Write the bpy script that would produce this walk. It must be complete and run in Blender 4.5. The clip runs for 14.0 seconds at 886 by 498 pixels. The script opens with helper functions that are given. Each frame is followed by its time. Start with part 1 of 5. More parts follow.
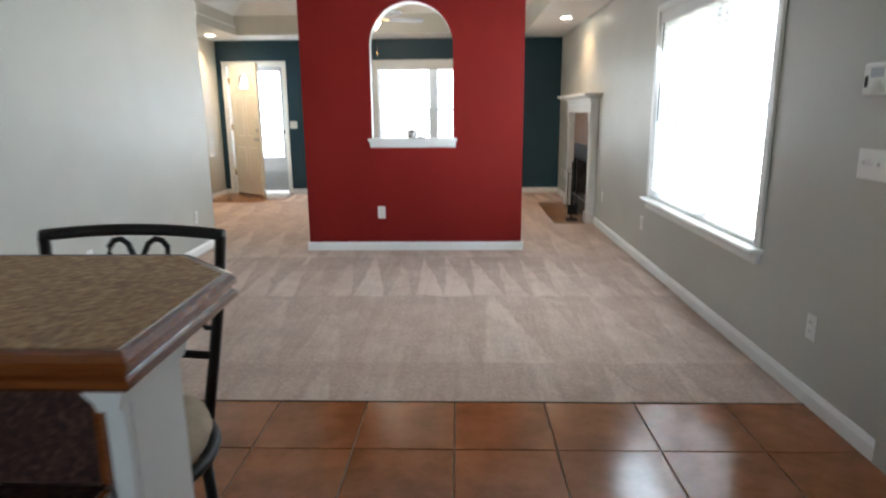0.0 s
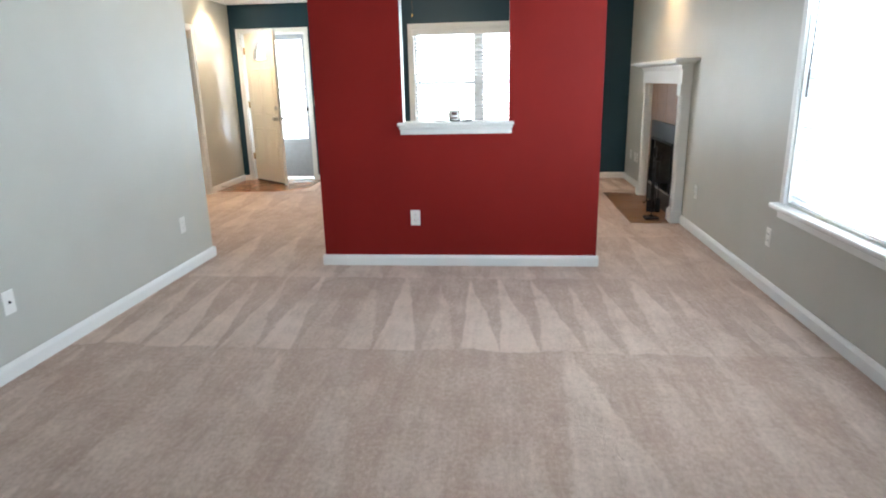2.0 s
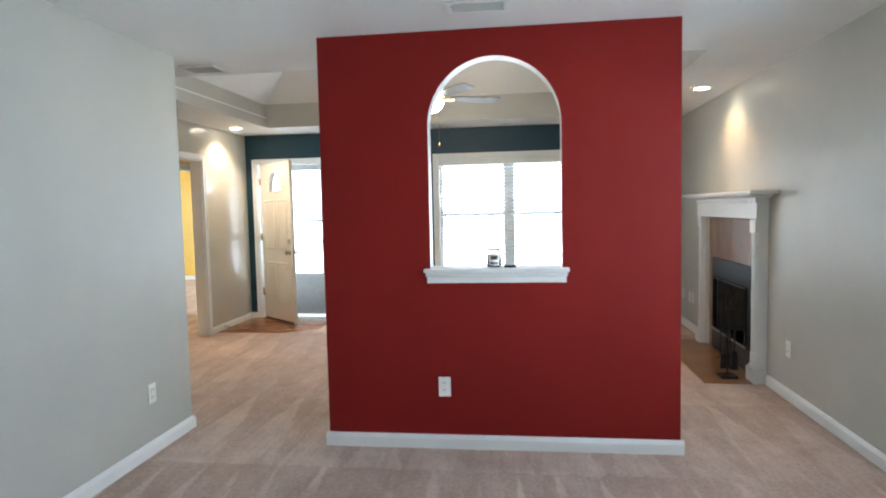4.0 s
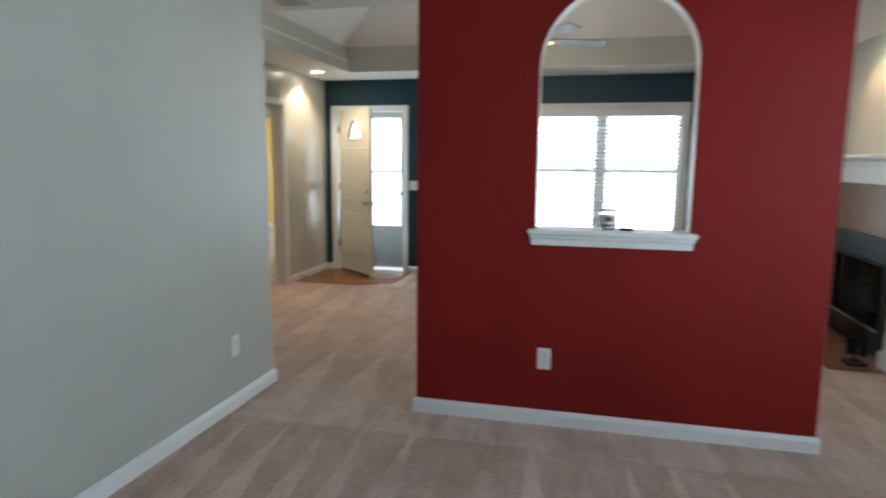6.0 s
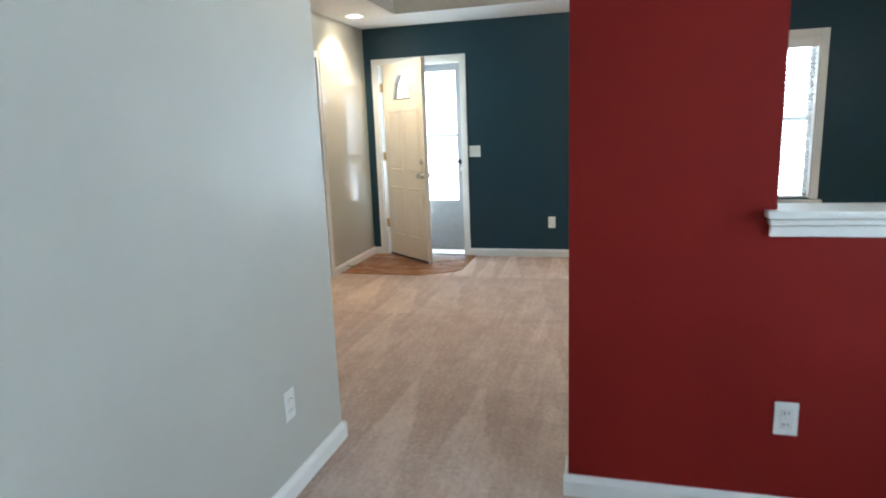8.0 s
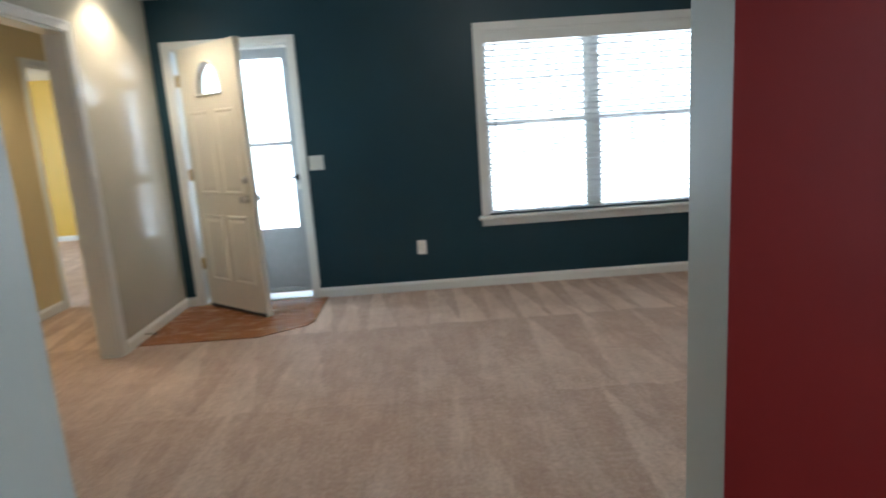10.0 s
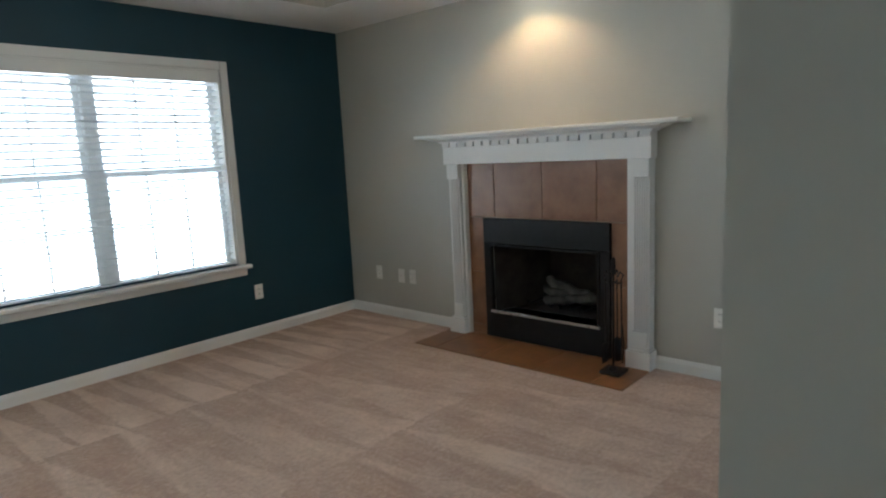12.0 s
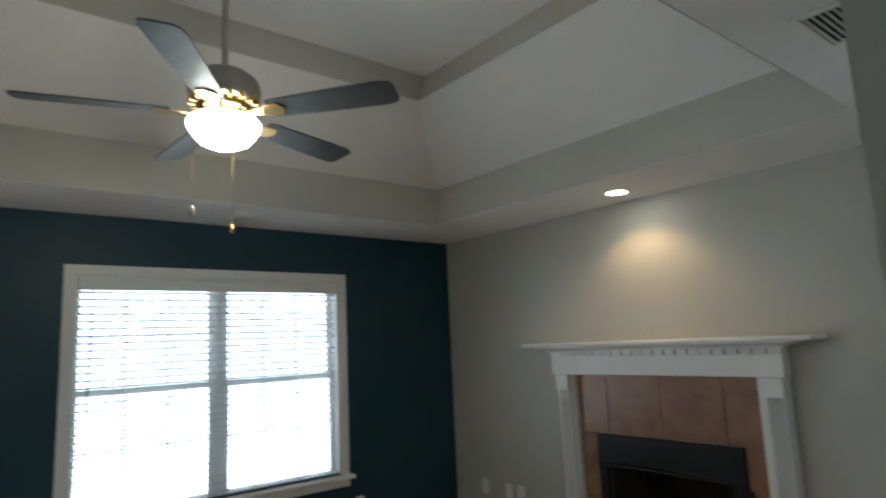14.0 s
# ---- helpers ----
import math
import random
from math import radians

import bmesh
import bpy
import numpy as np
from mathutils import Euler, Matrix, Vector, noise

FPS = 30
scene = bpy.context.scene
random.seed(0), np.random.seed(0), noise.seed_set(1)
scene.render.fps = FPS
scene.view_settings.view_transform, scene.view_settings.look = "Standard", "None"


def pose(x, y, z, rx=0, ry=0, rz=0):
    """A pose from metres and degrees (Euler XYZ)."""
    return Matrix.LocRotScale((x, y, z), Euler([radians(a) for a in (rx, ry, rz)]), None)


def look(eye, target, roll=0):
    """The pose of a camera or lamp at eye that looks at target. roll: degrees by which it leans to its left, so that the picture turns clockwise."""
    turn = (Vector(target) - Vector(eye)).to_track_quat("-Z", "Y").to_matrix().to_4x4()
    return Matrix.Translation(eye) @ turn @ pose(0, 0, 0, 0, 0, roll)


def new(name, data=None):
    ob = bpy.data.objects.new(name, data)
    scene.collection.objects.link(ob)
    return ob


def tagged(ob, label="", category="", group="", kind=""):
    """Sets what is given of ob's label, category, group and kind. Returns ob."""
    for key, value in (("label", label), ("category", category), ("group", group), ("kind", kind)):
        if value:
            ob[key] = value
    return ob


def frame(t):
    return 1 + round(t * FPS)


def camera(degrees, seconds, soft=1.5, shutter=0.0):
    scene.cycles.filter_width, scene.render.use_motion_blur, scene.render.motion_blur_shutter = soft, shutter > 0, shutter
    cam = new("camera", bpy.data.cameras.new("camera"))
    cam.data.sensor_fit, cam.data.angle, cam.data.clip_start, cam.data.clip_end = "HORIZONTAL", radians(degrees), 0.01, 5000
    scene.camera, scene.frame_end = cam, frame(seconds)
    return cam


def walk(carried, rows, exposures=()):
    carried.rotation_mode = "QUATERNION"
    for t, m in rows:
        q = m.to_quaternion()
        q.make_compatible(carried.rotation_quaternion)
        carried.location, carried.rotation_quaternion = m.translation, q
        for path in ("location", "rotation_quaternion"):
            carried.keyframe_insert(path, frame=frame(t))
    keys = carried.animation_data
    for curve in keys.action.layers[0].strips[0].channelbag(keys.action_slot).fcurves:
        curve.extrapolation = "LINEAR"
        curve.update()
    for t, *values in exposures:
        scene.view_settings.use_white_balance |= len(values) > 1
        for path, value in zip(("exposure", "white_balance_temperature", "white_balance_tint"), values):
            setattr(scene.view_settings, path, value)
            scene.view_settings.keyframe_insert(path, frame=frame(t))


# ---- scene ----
cam = camera(71.9, 14.0, soft=1.9, shutter=0.5)
PATH = [
    (0, (0.1, 0.495, 1.301), (0.038, 2.445, 0.861), -0.5),
    (0.5, (0.097, 0.839, 1.308), (0.073, 2.745, 0.704), -1.6),
    (1, (0.094, 1.183, 1.308), (-0.066, 3.075, 0.679), -0.8),
    (1.5, (0.029, 1.518, 1.326), (-0.167, 3.43, 0.773), -1.1),
    (2, (-0.021, 1.833, 1.338), (-0.214, 3.752, 0.809), -1.3),
    (2.5, (-0.026, 2.132, 1.346), (-0.325, 4.055, 0.884), -0.1),
    (3, (-0.081, 2.401, 1.389), (-0.389, 4.339, 1.003), -0.7),
    (3.2, (-0.114, 2.497, 1.387), (-0.381, 4.455, 1.082), -1.2),
    (5.3, (-0.325, 2.888, 1.451), (-0.577, 4.87, 1.371), -1.4),
    (5.5, (-0.352, 2.908, 1.437), (-0.637, 4.88, 1.27), -1.3),
    (6, (-0.468, 3.049, 1.392), (-0.924, 4.976, 1.113), 0.6),
    (6.5, (-0.623, 3.266, 1.372), (-1.403, 5.077, 1.035), 1.2),
    (7, (-0.822, 3.543, 1.346), (-1.645, 5.333, 1.001), -0.2),
    (7.2, (-0.902, 3.653, 1.344), (-1.659, 5.456, 0.926), -1.5),
    (9.3, (-1.571, 5.078, 1.34), (-1.948, 7.016, 1.019), -0.7),
    (9.5, (-1.587, 5.226, 1.306), (-1.931, 7.167, 0.972), -1.1),
    (10, (-1.742, 5.488, 1.298), (-1.701, 7.451, 0.916), -3.9),
    (10.5, (-1.819, 5.747, 1.305), (-1.455, 7.696, 1.04), -3.0),
    (11, (-1.854, 5.973, 1.333), (-1.139, 7.81, 0.996), -2.5),
    (11.5, (-1.888, 6.142, 1.351), (-0.606, 7.641, 1.019), -3.7),
    (12, (-1.848, 6.207, 1.354), (-0.374, 7.523, 1.045), -2.8),
    (12.5, (-1.805, 6.267, 1.399), (-0.28, 7.536, 1.143), -2.2),
    (13, (-1.799, 6.269, 1.464), (-0.323, 7.618, 1.41), -2.4),
    (13.5, (-1.793, 6.245, 1.52), (-0.373, 7.642, 1.697), -2.0),
    (14, (-1.823, 6.228, 1.531), (-0.573, 7.76, 1.832), -2.6),
]
EXPOSURES = [(0.0, 3.30, 6170, 10), (1.0, 3.50, 6070, 9), (2.0, 3.55, 5970, 9), (3.0, 3.56, 5870, 9), (5.5, 2.61, 5770, 6), (6.5, 2.90, 5720, 5), (7.0, 3.23, 5670, 5),
             (9.5, 3.27, 5520, 5), (10.0, 2.65, 5520, 5), (11.0, 2.32, 5520, 5), (12.0, 2.57, 5520, 4), (12.5, 3.15, 5520, 4), (13.0, 3.12, 5520, 4), (13.5, 2.70, 5520, 3), (14.0, 2.08, 5520, 2)]
walk(cam, [(t, look(eye, target, roll)) for t, eye, target, roll in PATH], EXPOSURES)

# ---- light ----
world = bpy.data.worlds.new("world")
scene.world = world
world.use_nodes = True
wn = world.node_tree.nodes
sky = wn.new("ShaderNodeTexSky")
sky.sky_type = 'NISHITA'
sky.sun_disc = False
sky.sun_elevation, sky.sun_rotation = radians(48), radians(30)
world.node_tree.links.new(sky.outputs[0], wn["Background"].inputs[0])
wn["Background"].inputs[1].default_value = 0.09
sun = new("sun", bpy.data.lights.new("sun", 'SUN'))
sun.data.energy, sun.data.angle, sun.data.color = 4.5, radians(0.53), (1.0, 0.95, 0.88)
sun.matrix_world = look((3.6, 6.2, 8.0), (0, 0, 0))


def area_lamp(name, m, w, h, watts, color):
    lamp = new(name, bpy.data.lights.new(name, 'AREA'))
    lamp.data.shape, lamp.data.size, lamp.data.size_y = 'RECTANGLE', w, h
    lamp.data.energy, lamp.data.color = watts, color
    lamp.matrix_world = m
    return lamp


def spot_lamp(name, at, watts, color, cone, to=None, blend=0.45):
    lamp = new(name, bpy.data.lights.new(name, 'SPOT'))
    lamp.data.energy, lamp.data.color = watts, color
    lamp.data.spot_size, lamp.data.spot_blend, lamp.data.shadow_soft_size = radians(cone), blend, 0.035
    lamp.matrix_world = look(at, to or (at[0], at[1] + 0.001, 0))
    return lamp


# Daylight standing in the openings
DAY = (0.76, 0.90, 1.0)
area_lamp("daylight_dining", look((1.86, 4.635, 1.315), (0, 4.635, 0.45)), 1.95, 1.60, 10.4, DAY)
area_lamp("daylight_living", look((-0.35, 10.63, 1.315), (-0.35, 9.0, 1.42)), 1.80, 1.50, 6.1, (0.86, 0.94, 1.0))
area_lamp("daylight_door", look((-3.18, 10.64, 1.27), (-3.12, 9.0, 1.05)), 0.78, 1.42, 3.6, DAY)
area_lamp("daylight_bedroom", look((-9.08, 12.1, 1.35), (-5, 12.1, 1.1)), 1.7, 1.2, 22, DAY)
# Warm fill added behind the start point, not daylight; lifts the bar's front.
area_lamp("warm_fill_kitchen", look((-0.3, -2.55, 1.45), (-0.3, 2.0, 0.9)), 1.6, 1.1, 0.6, (1.0, 0.82, 0.62))
WARM = (1.0, 0.60, 0.28)
spot_lamp("spot_fireplace", (1.375, 8.415, 2.385), 3.7, WARM, 124)
spot_lamp("spot_entry", (-3.54, 9.69, 2.385), 7.0, (1.0, 0.76, 0.50), 124)
# Unseen hall lamp, assumed from the warm glow on wall and carpet.
spot_lamp("spot_hall", (-4.40, 9.55, 2.385), 11, (1.0, 0.76, 0.46), 140)
fan_lamp = new("fan_lamp", bpy.data.lights.new("fan_lamp", 'POINT'))
fan_lamp.data.energy, fan_lamp.data.color, fan_lamp.data.shadow_soft_size = 0.9, (1.0, 0.80, 0.55), 0.06
fan_lamp.location = (-1.042, 8.474, 2.17)

# ---- materials ----


def nodes_of(name, rough=0.5, metal=0.0, spec=0.5):
    m = bpy.data.materials.new(name)
    m.use_nodes = True
    nt = m.node_tree
    b = nt.nodes["Principled BSDF"]
    b.inputs["Roughness"].default_value = rough
    b.inputs["Metallic"].default_value = metal
    b.inputs["Specular IOR Level"].default_value = spec
    return m, nt, b


def node(nt, kind, ins=None, operation=None):
    n = nt.nodes.new(kind)
    if operation:
        n.operation = operation
    for k, v in (ins or {}).items():
        if isinstance(v, bpy.types.NodeSocket):
            nt.links.new(v, n.inputs[k])
        else:
            n.inputs[k].default_value = v
    return n


def ramp(nt, fac, stops):
    r = nt.nodes.new("ShaderNodeValToRGB")
    nt.links.new(fac, r.inputs[0])
    while len(r.color_ramp.elements) < len(stops):
        r.color_ramp.elements.new(0.5)
    for e, (p, c) in zip(r.color_ramp.elements, stops):
        e.position, e.color = p, (*c, 1)
    return r.outputs[0]


def math_node(nt, op, a, b=0.0, c=0.0):
    return node(nt, "ShaderNodeMath", {0: a, 1: b, 2: c}, operation=op).outputs[0]


def place(nt, scale=(1, 1, 1)):
    g = nt.nodes.new("ShaderNodeNewGeometry")
    return node(nt, "ShaderNodeVectorMath", {0: g.outputs["Position"], 1: scale}, operation='MULTIPLY').outputs[0]


def local(nt, scale=(1, 1, 1)):
    g = nt.nodes.new("ShaderNodeTexCoord")
    return node(nt, "ShaderNodeVectorMath", {0: g.outputs["Object"], 1: scale}, operation='MULTIPLY').outputs[0]


def turned(nt, angle, scale):
    """Position turned about z, then scaled."""
    r = node(nt, "ShaderNodeVectorRotate", {"Vector": place(nt), "Angle": angle}).outputs[0]
    return node(nt, "ShaderNodeVectorMath", {0: r, 1: scale}, operation='MULTIPLY').outputs[0]


def noise_tex(nt, vec, scale, detail=4.0, rough=0.55):
    return node(nt, "ShaderNodeTexNoise", {"Vector": vec, "Scale": scale, "Detail": detail, "Roughness": rough}).outputs[0]


def bump(nt, b, height, strength, dist):
    n = node(nt, "ShaderNodeBump", {"Height": height, "Strength": strength, "Distance": dist})
    nt.links.new(n.outputs[0], b.inputs["Normal"])


def paint(name, c, rough=0.5, vary=0.05, peel=0.12, spec=0.4, patch=1.3):
    """Rolled paint: faint large unevenness, roller texture."""
    m, nt, b = nodes_of(name, rough, 0, spec)
    p = place(nt)
    big = noise_tex(nt, p, patch, 3)
    lo, hi = [v * (1 - vary) for v in c], [min(1, v * (1 + vary)) for v in c]
    nt.links.new(ramp(nt, big, [(0.3, lo), (0.7, hi)]), b.inputs["Base Color"])
    r = node(nt, "ShaderNodeMapRange", {0: noise_tex(nt, p, 5.0, 3), 3: rough - 0.06, 4: rough + 0.08})
    nt.links.new(r.outputs[0], b.inputs["Roughness"])
    bump(nt, b, noise_tex(nt, p, 420.0, 2), peel, 0.0006)
    return m


def plain(name, c, rough=0.4, metal=0.0, vary=0.08, scale=18.0, spec=0.5, grain=0.08):
    m, nt, b = nodes_of(name, rough, metal, spec)
    p = local(nt)
    n = noise_tex(nt, p, scale, 4)
    nt.links.new(ramp(nt, n, [(0.3, [v * (1 - vary) for v in c]), (0.7, [min(1, v * (1 + vary)) for v in c])]), b.inputs["Base Color"])
    r = node(nt, "ShaderNodeMapRange", {0: noise_tex(nt, p, scale * 2.3, 3), 3: max(0.02, rough - 0.07), 4: rough + 0.09})
    nt.links.new(r.outputs[0], b.inputs["Roughness"])
    bump(nt, b, noise_tex(nt, p, 260.0, 2), grain, 0.0005)
    return m


def wood(name, dark, light, scale, rough=0.35, coords=local):
    m, nt, b = nodes_of(name, rough, 0, 0.5)
    p = coords(nt, scale)
    warp = noise_tex(nt, p, 1.2, 3)
    ring = node(nt, "ShaderNodeTexNoise", {"Vector": p, "Scale": 6.0, "Detail": 7.0, "Roughness": 0.65, "Distortion": 0.8}).outputs[0]
    rnd = nt.nodes.new("ShaderNodeObjectInfo").outputs["Random"]
    f = math_node(nt, 'ADD', math_node(nt, 'MULTIPLY', ring, 0.75), math_node(nt, 'MULTIPLY', rnd, 0.18))
    f = math_node(nt, 'ADD', f, math_node(nt, 'MULTIPLY', warp, 0.12))
    nt.links.new(ramp(nt, f, [(0.32, dark), (0.72, light)]), b.inputs["Base Color"])
    r = node(nt, "ShaderNodeMapRange", {0: ring, 3: rough - 0.08, 4: rough + 0.12})
    nt.links.new(r.outputs[0], b.inputs["Roughness"])
    bump(nt, b, ring, 0.12, 0.001)
    return m


def terracotta(name, a, c, rough):
    """Glazed tile: cloudy ochre patches over brown, each tile a little apart."""
    m, nt, b = nodes_of(name, rough, 0, 0.5)
    rnd = nt.nodes.new("ShaderNodeObjectInfo").outputs["Random"]
    shift = node(nt, "ShaderNodeCombineXYZ", {0: math_node(nt, 'MULTIPLY', rnd, 37.0), 1: math_node(nt, 'MULTIPLY', rnd, 61.0), 2: 0.0}).outputs[0]
    p = node(nt, "ShaderNodeVectorMath", {0: local(nt), 1: shift}, operation='ADD').outputs[0]
    cloud = node(nt, "ShaderNodeTexNoise", {"Vector": p, "Scale": 7.0, "Detail": 6.0, "Roughness": 0.62, "Distortion": 0.0}).outputs[0]
    f = math_node(nt, 'ADD', cloud, math_node(nt, 'MULTIPLY', math_node(nt, 'SUBTRACT', rnd, 0.5), 0.10))
    t = node(nt, "ShaderNodeMapRange", {0: f, 1: 0.2, 2: 0.8, 3: 0.0, 4: 1.0}).outputs[0]
    two = node(nt, "ShaderNodeMixRGB", {0: t, 1: (*a, 1), 2: (*c, 1)}).outputs[0]
    nt.links.new(two, b.inputs["Base Color"])
    fine = noise_tex(nt, p, 60.0, 3)
    r = node(nt, "ShaderNodeMapRange", {0: cloud, 3: rough - 0.02, 4: rough + 0.03})
    nt.links.new(r.outputs[0], b.inputs["Roughness"])
    bump(nt, b, math_node(nt, 'ADD', math_node(nt, 'MULTIPLY', fine, 0.15), math_node(nt, 'MULTIPLY', cloud, 0.3)), 0.02, 0.002)
    return m


def carpet_material():
    """Cut pile with the wedge marks that a vacuum leaves, row by row."""
    m, nt, b = nodes_of("carpet", 0.95, 0, 0.1)
    pos = place(nt)
    wob = noise_tex(nt, pos, 1.1, 2)
    wob2 = noise_tex(nt, pos, 3.7, 3)
    s = node(nt, "ShaderNodeSeparateXYZ", {0: pos})
    x, y = s.outputs[0], s.outputs[1]
    yy = math_node(nt, 'ADD', y, math_node(nt, 'MULTIPLY', math_node(nt, 'SUBTRACT', wob2, 0.5), 0.12))
    row = math_node(nt, 'MULTIPLY', math_node(nt, 'ADD', yy, 0.06), 1 / 1.195)
    v = math_node(nt, 'FRACT', row)
    k = math_node(nt, 'FLOOR', row)
    drift = math_node(nt, 'MULTIPLY', math_node(nt, 'SUBTRACT', wob, 0.5), 0.10)
    lean = math_node(nt, 'MULTIPLY', v, 0.10)
    u = math_node(nt, 'ADD', math_node(nt, 'ADD', math_node(nt, 'ADD', x, drift), lean), math_node(nt, 'MULTIPLY', k, 0.171))
    wander = noise_tex(nt, place(nt, (3.1, 0.25, 1.0)), 1.0, 2)
    u = math_node(nt, 'ADD', u, math_node(nt, 'MULTIPLY', math_node(nt, 'SUBTRACT', wander, 0.5), 0.12))
    tidy = math_node(nt, 'ADD', math_node(nt, 'COMPARE', k, 4.0, 0.1), math_node(nt, 'COMPARE', k, 8.0, 0.1))
    pitch = math_node(nt, 'ADD', 2.75, math_node(nt, 'MULTIPLY', tidy, 1.9))
    u = math_node(nt, 'MULTIPLY', u, pitch)
    cell = node(nt, "ShaderNodeTexWhiteNoise", {"Vector": node(nt, "ShaderNodeCombineXYZ", {0: math_node(nt, 'FLOOR', u), 1: k, 2: 0.0}).outputs[0]}).outputs[0]
    tri = math_node(nt, 'MULTIPLY', math_node(nt, 'ABSOLUTE', math_node(nt, 'SUBTRACT', math_node(nt, 'FRACT', u), 0.5)), 2.0)
    reach = math_node(nt, 'ADD', 0.80, math_node(nt, 'MULTIPLY', cell, 0.26))
    fray = math_node(nt, 'MULTIPLY', math_node(nt, 'SUBTRACT', noise_tex(nt, pos, 6.0, 7, 0.72), 0.5), 0.52)
    edge = math_node(nt, 'ADD', math_node(nt, 'SUBTRACT', math_node(nt, 'MULTIPLY', math_node(nt, 'SUBTRACT', reach, v), 0.92), tri), fray)
    mark = node(nt, "ShaderNodeMapRange", {0: edge, 1: -0.07, 2: 0.07, 3: 0.0, 4: 1.0}).outputs[0]
    rim = node(nt, "ShaderNodeMapRange", {0: math_node(nt, 'ABSOLUTE', edge), 1: 0.0, 2: 0.10, 3: 1.0, 4: 0.0}).outputs[0]
    fade = node(nt, "ShaderNodeMapRange", {0: noise_tex(nt, pos, 1.3, 3), 1: 0.34, 2: 0.58, 3: 0.25, 4: 1.0}).outputs[0]
    mark = math_node(nt, 'MULTIPLY', math_node(nt, 'ADD', mark, math_node(nt, 'MULTIPLY', rim, 0.30)), fade)
    mark = math_node(nt, 'MULTIPLY', mark, math_node(nt, 'ADD', math_node(nt, 'ADD', 0.15, math_node(nt, 'MULTIPLY', cell, 0.42)), math_node(nt, 'MULTIPLY', tidy, 0.24)))
    swath = node(nt, "ShaderNodeMapRange", {0: noise_tex(nt, turned(nt, 0.16, (5.2, 0.8, 1.0)), 1.0, 3, 0.5), 1: 0.36, 2: 0.64, 3: 0.0, 4: 1.0}).outputs[0]
    scuff = node(nt, "ShaderNodeMapRange", {0: noise_tex(nt, turned(nt, -0.5, (9.0, 2.6, 1.0)), 1.0, 6, 0.68), 1: 0.50, 2: 0.66, 3: 0.0, 4: 1.0}).outputs[0]
    brushed = math_node(nt, 'ADD', math_node(nt, 'MULTIPLY', swath, 0.060), math_node(nt, 'MULTIPLY', scuff, 0.050))
    tuft = noise_tex(nt, pos, 230.0, 3, 0.7)
    streak = noise_tex(nt, place(nt, (22.0, 1.8, 1.0)), 1.0, 5, 0.7)
    clump = noise_tex(nt, pos, 46.0, 4, 0.7)
    worn = noise_tex(nt, pos, 4.2, 8, 0.74)
    f = math_node(nt, 'ADD', math_node(nt, 'ADD', math_node(nt, 'MULTIPLY', mark, 0.25), brushed), math_node(nt, 'MULTIPLY', tuft, 0.40))
    f = math_node(nt, 'ADD', f, math_node(nt, 'ADD', math_node(nt, 'MULTIPLY', worn, 0.38), math_node(nt, 'MULTIPLY', streak, 0.26)))
    f = math_node(nt, 'ADD', f, math_node(nt, 'MULTIPLY', clump, 0.46))
    nt.links.new(ramp(nt, f, [(0.43, (0.284, 0.185, 0.143)), (0.75, (0.490, 0.349, 0.275)), (1.0, (0.745, 0.588, 0.489))]), b.inputs["Base Color"])
    b.inputs["Sheen Weight"].default_value = 0.12
    b.inputs["Sheen Roughness"].default_value = 0.5
    bump(nt, b, math_node(nt, 'ADD', tuft, math_node(nt, 'MULTIPLY', clump, 1.3)), 0.7, 0.008)
    return m


def laminate(name, cols, scale):
    m, nt, b = nodes_of(name, 0.45, 0, 0.3)
    p = place(nt)
    a = node(nt, "ShaderNodeTexNoise", {"Vector": p, "Scale": scale, "Detail": 5.0, "Roughness": 0.7, "Distortion": 1.5}).outputs[0]
    c = node(nt, "ShaderNodeTexVoronoi", {"Vector": p, "Scale": scale * 1.6}).outputs[0]
    f = math_node(nt, 'ADD', math_node(nt, 'MULTIPLY', a, 0.8), math_node(nt, 'MULTIPLY', c, 0.25))
    nt.links.new(ramp(nt, f, cols), b.inputs["Base Color"])
    bump(nt, b, a, 0.05, 0.001)
    return m


def glass_material(name, tint=(1, 1, 1), rough=0.0):
    m, nt, b = nodes_of(name, rough, 0, 0.5)
    b.inputs["Base Color"].default_value = (*tint, 1)
    b.inputs["Transmission Weight"].default_value = 1.0
    b.inputs["IOR"].default_value = 1.45
    return m


def glow(name, c, strength):
    m, nt, b = nodes_of(name, 0.4)
    b.inputs["Base Color"].default_value = (0.9, 0.88, 0.82, 1)
    b.inputs["Emission Color"].default_value = (*c, 1)
    b.inputs["Emission Strength"].default_value = strength
    return m


GREIGE = paint("greige_wall_paint", (0.478, 0.472, 0.424), 0.40)
RED = paint("red_wall_paint", (0.205, 0.0115, 0.0088), 0.52, 0.07, 0.14, 0.16)
TEAL = paint("teal_wall_paint", (0.0098, 0.042, 0.064), 0.45, 0.08)
YELLOW = paint("yellow_wall_paint", (0.70, 0.45, 0.075), 0.5)
TAN = paint("tan_hall_paint", (0.60, 0.48, 0.27), 0.45)
SATIN = paint("satin_greige_paint", (0.52, 0.488, 0.405), 0.20, 0.05, 0.16, 0.5)
CEIL = paint("ceiling_paint", (0.78, 0.78, 0.76), 0.8, 0.03, 0.5)
TRIM = paint("white_trim_paint", (0.78, 0.775, 0.75), 0.37, 0.03, 0.05, 0.5)
CARPET = carpet_material()
TILE = terracotta("terracotta_tile", (0.170, 0.054, 0.016), (0.390, 0.150, 0.056), 0.16)
FIRE_TILE = terracotta("fireplace_tile", (0.145, 0.066, 0.029), (0.315, 0.165, 0.084), 0.30)
HEARTH_TILE = terracotta("hearth_tile", (0.130, 0.055, 0.018), (0.290, 0.130, 0.048), 0.30)
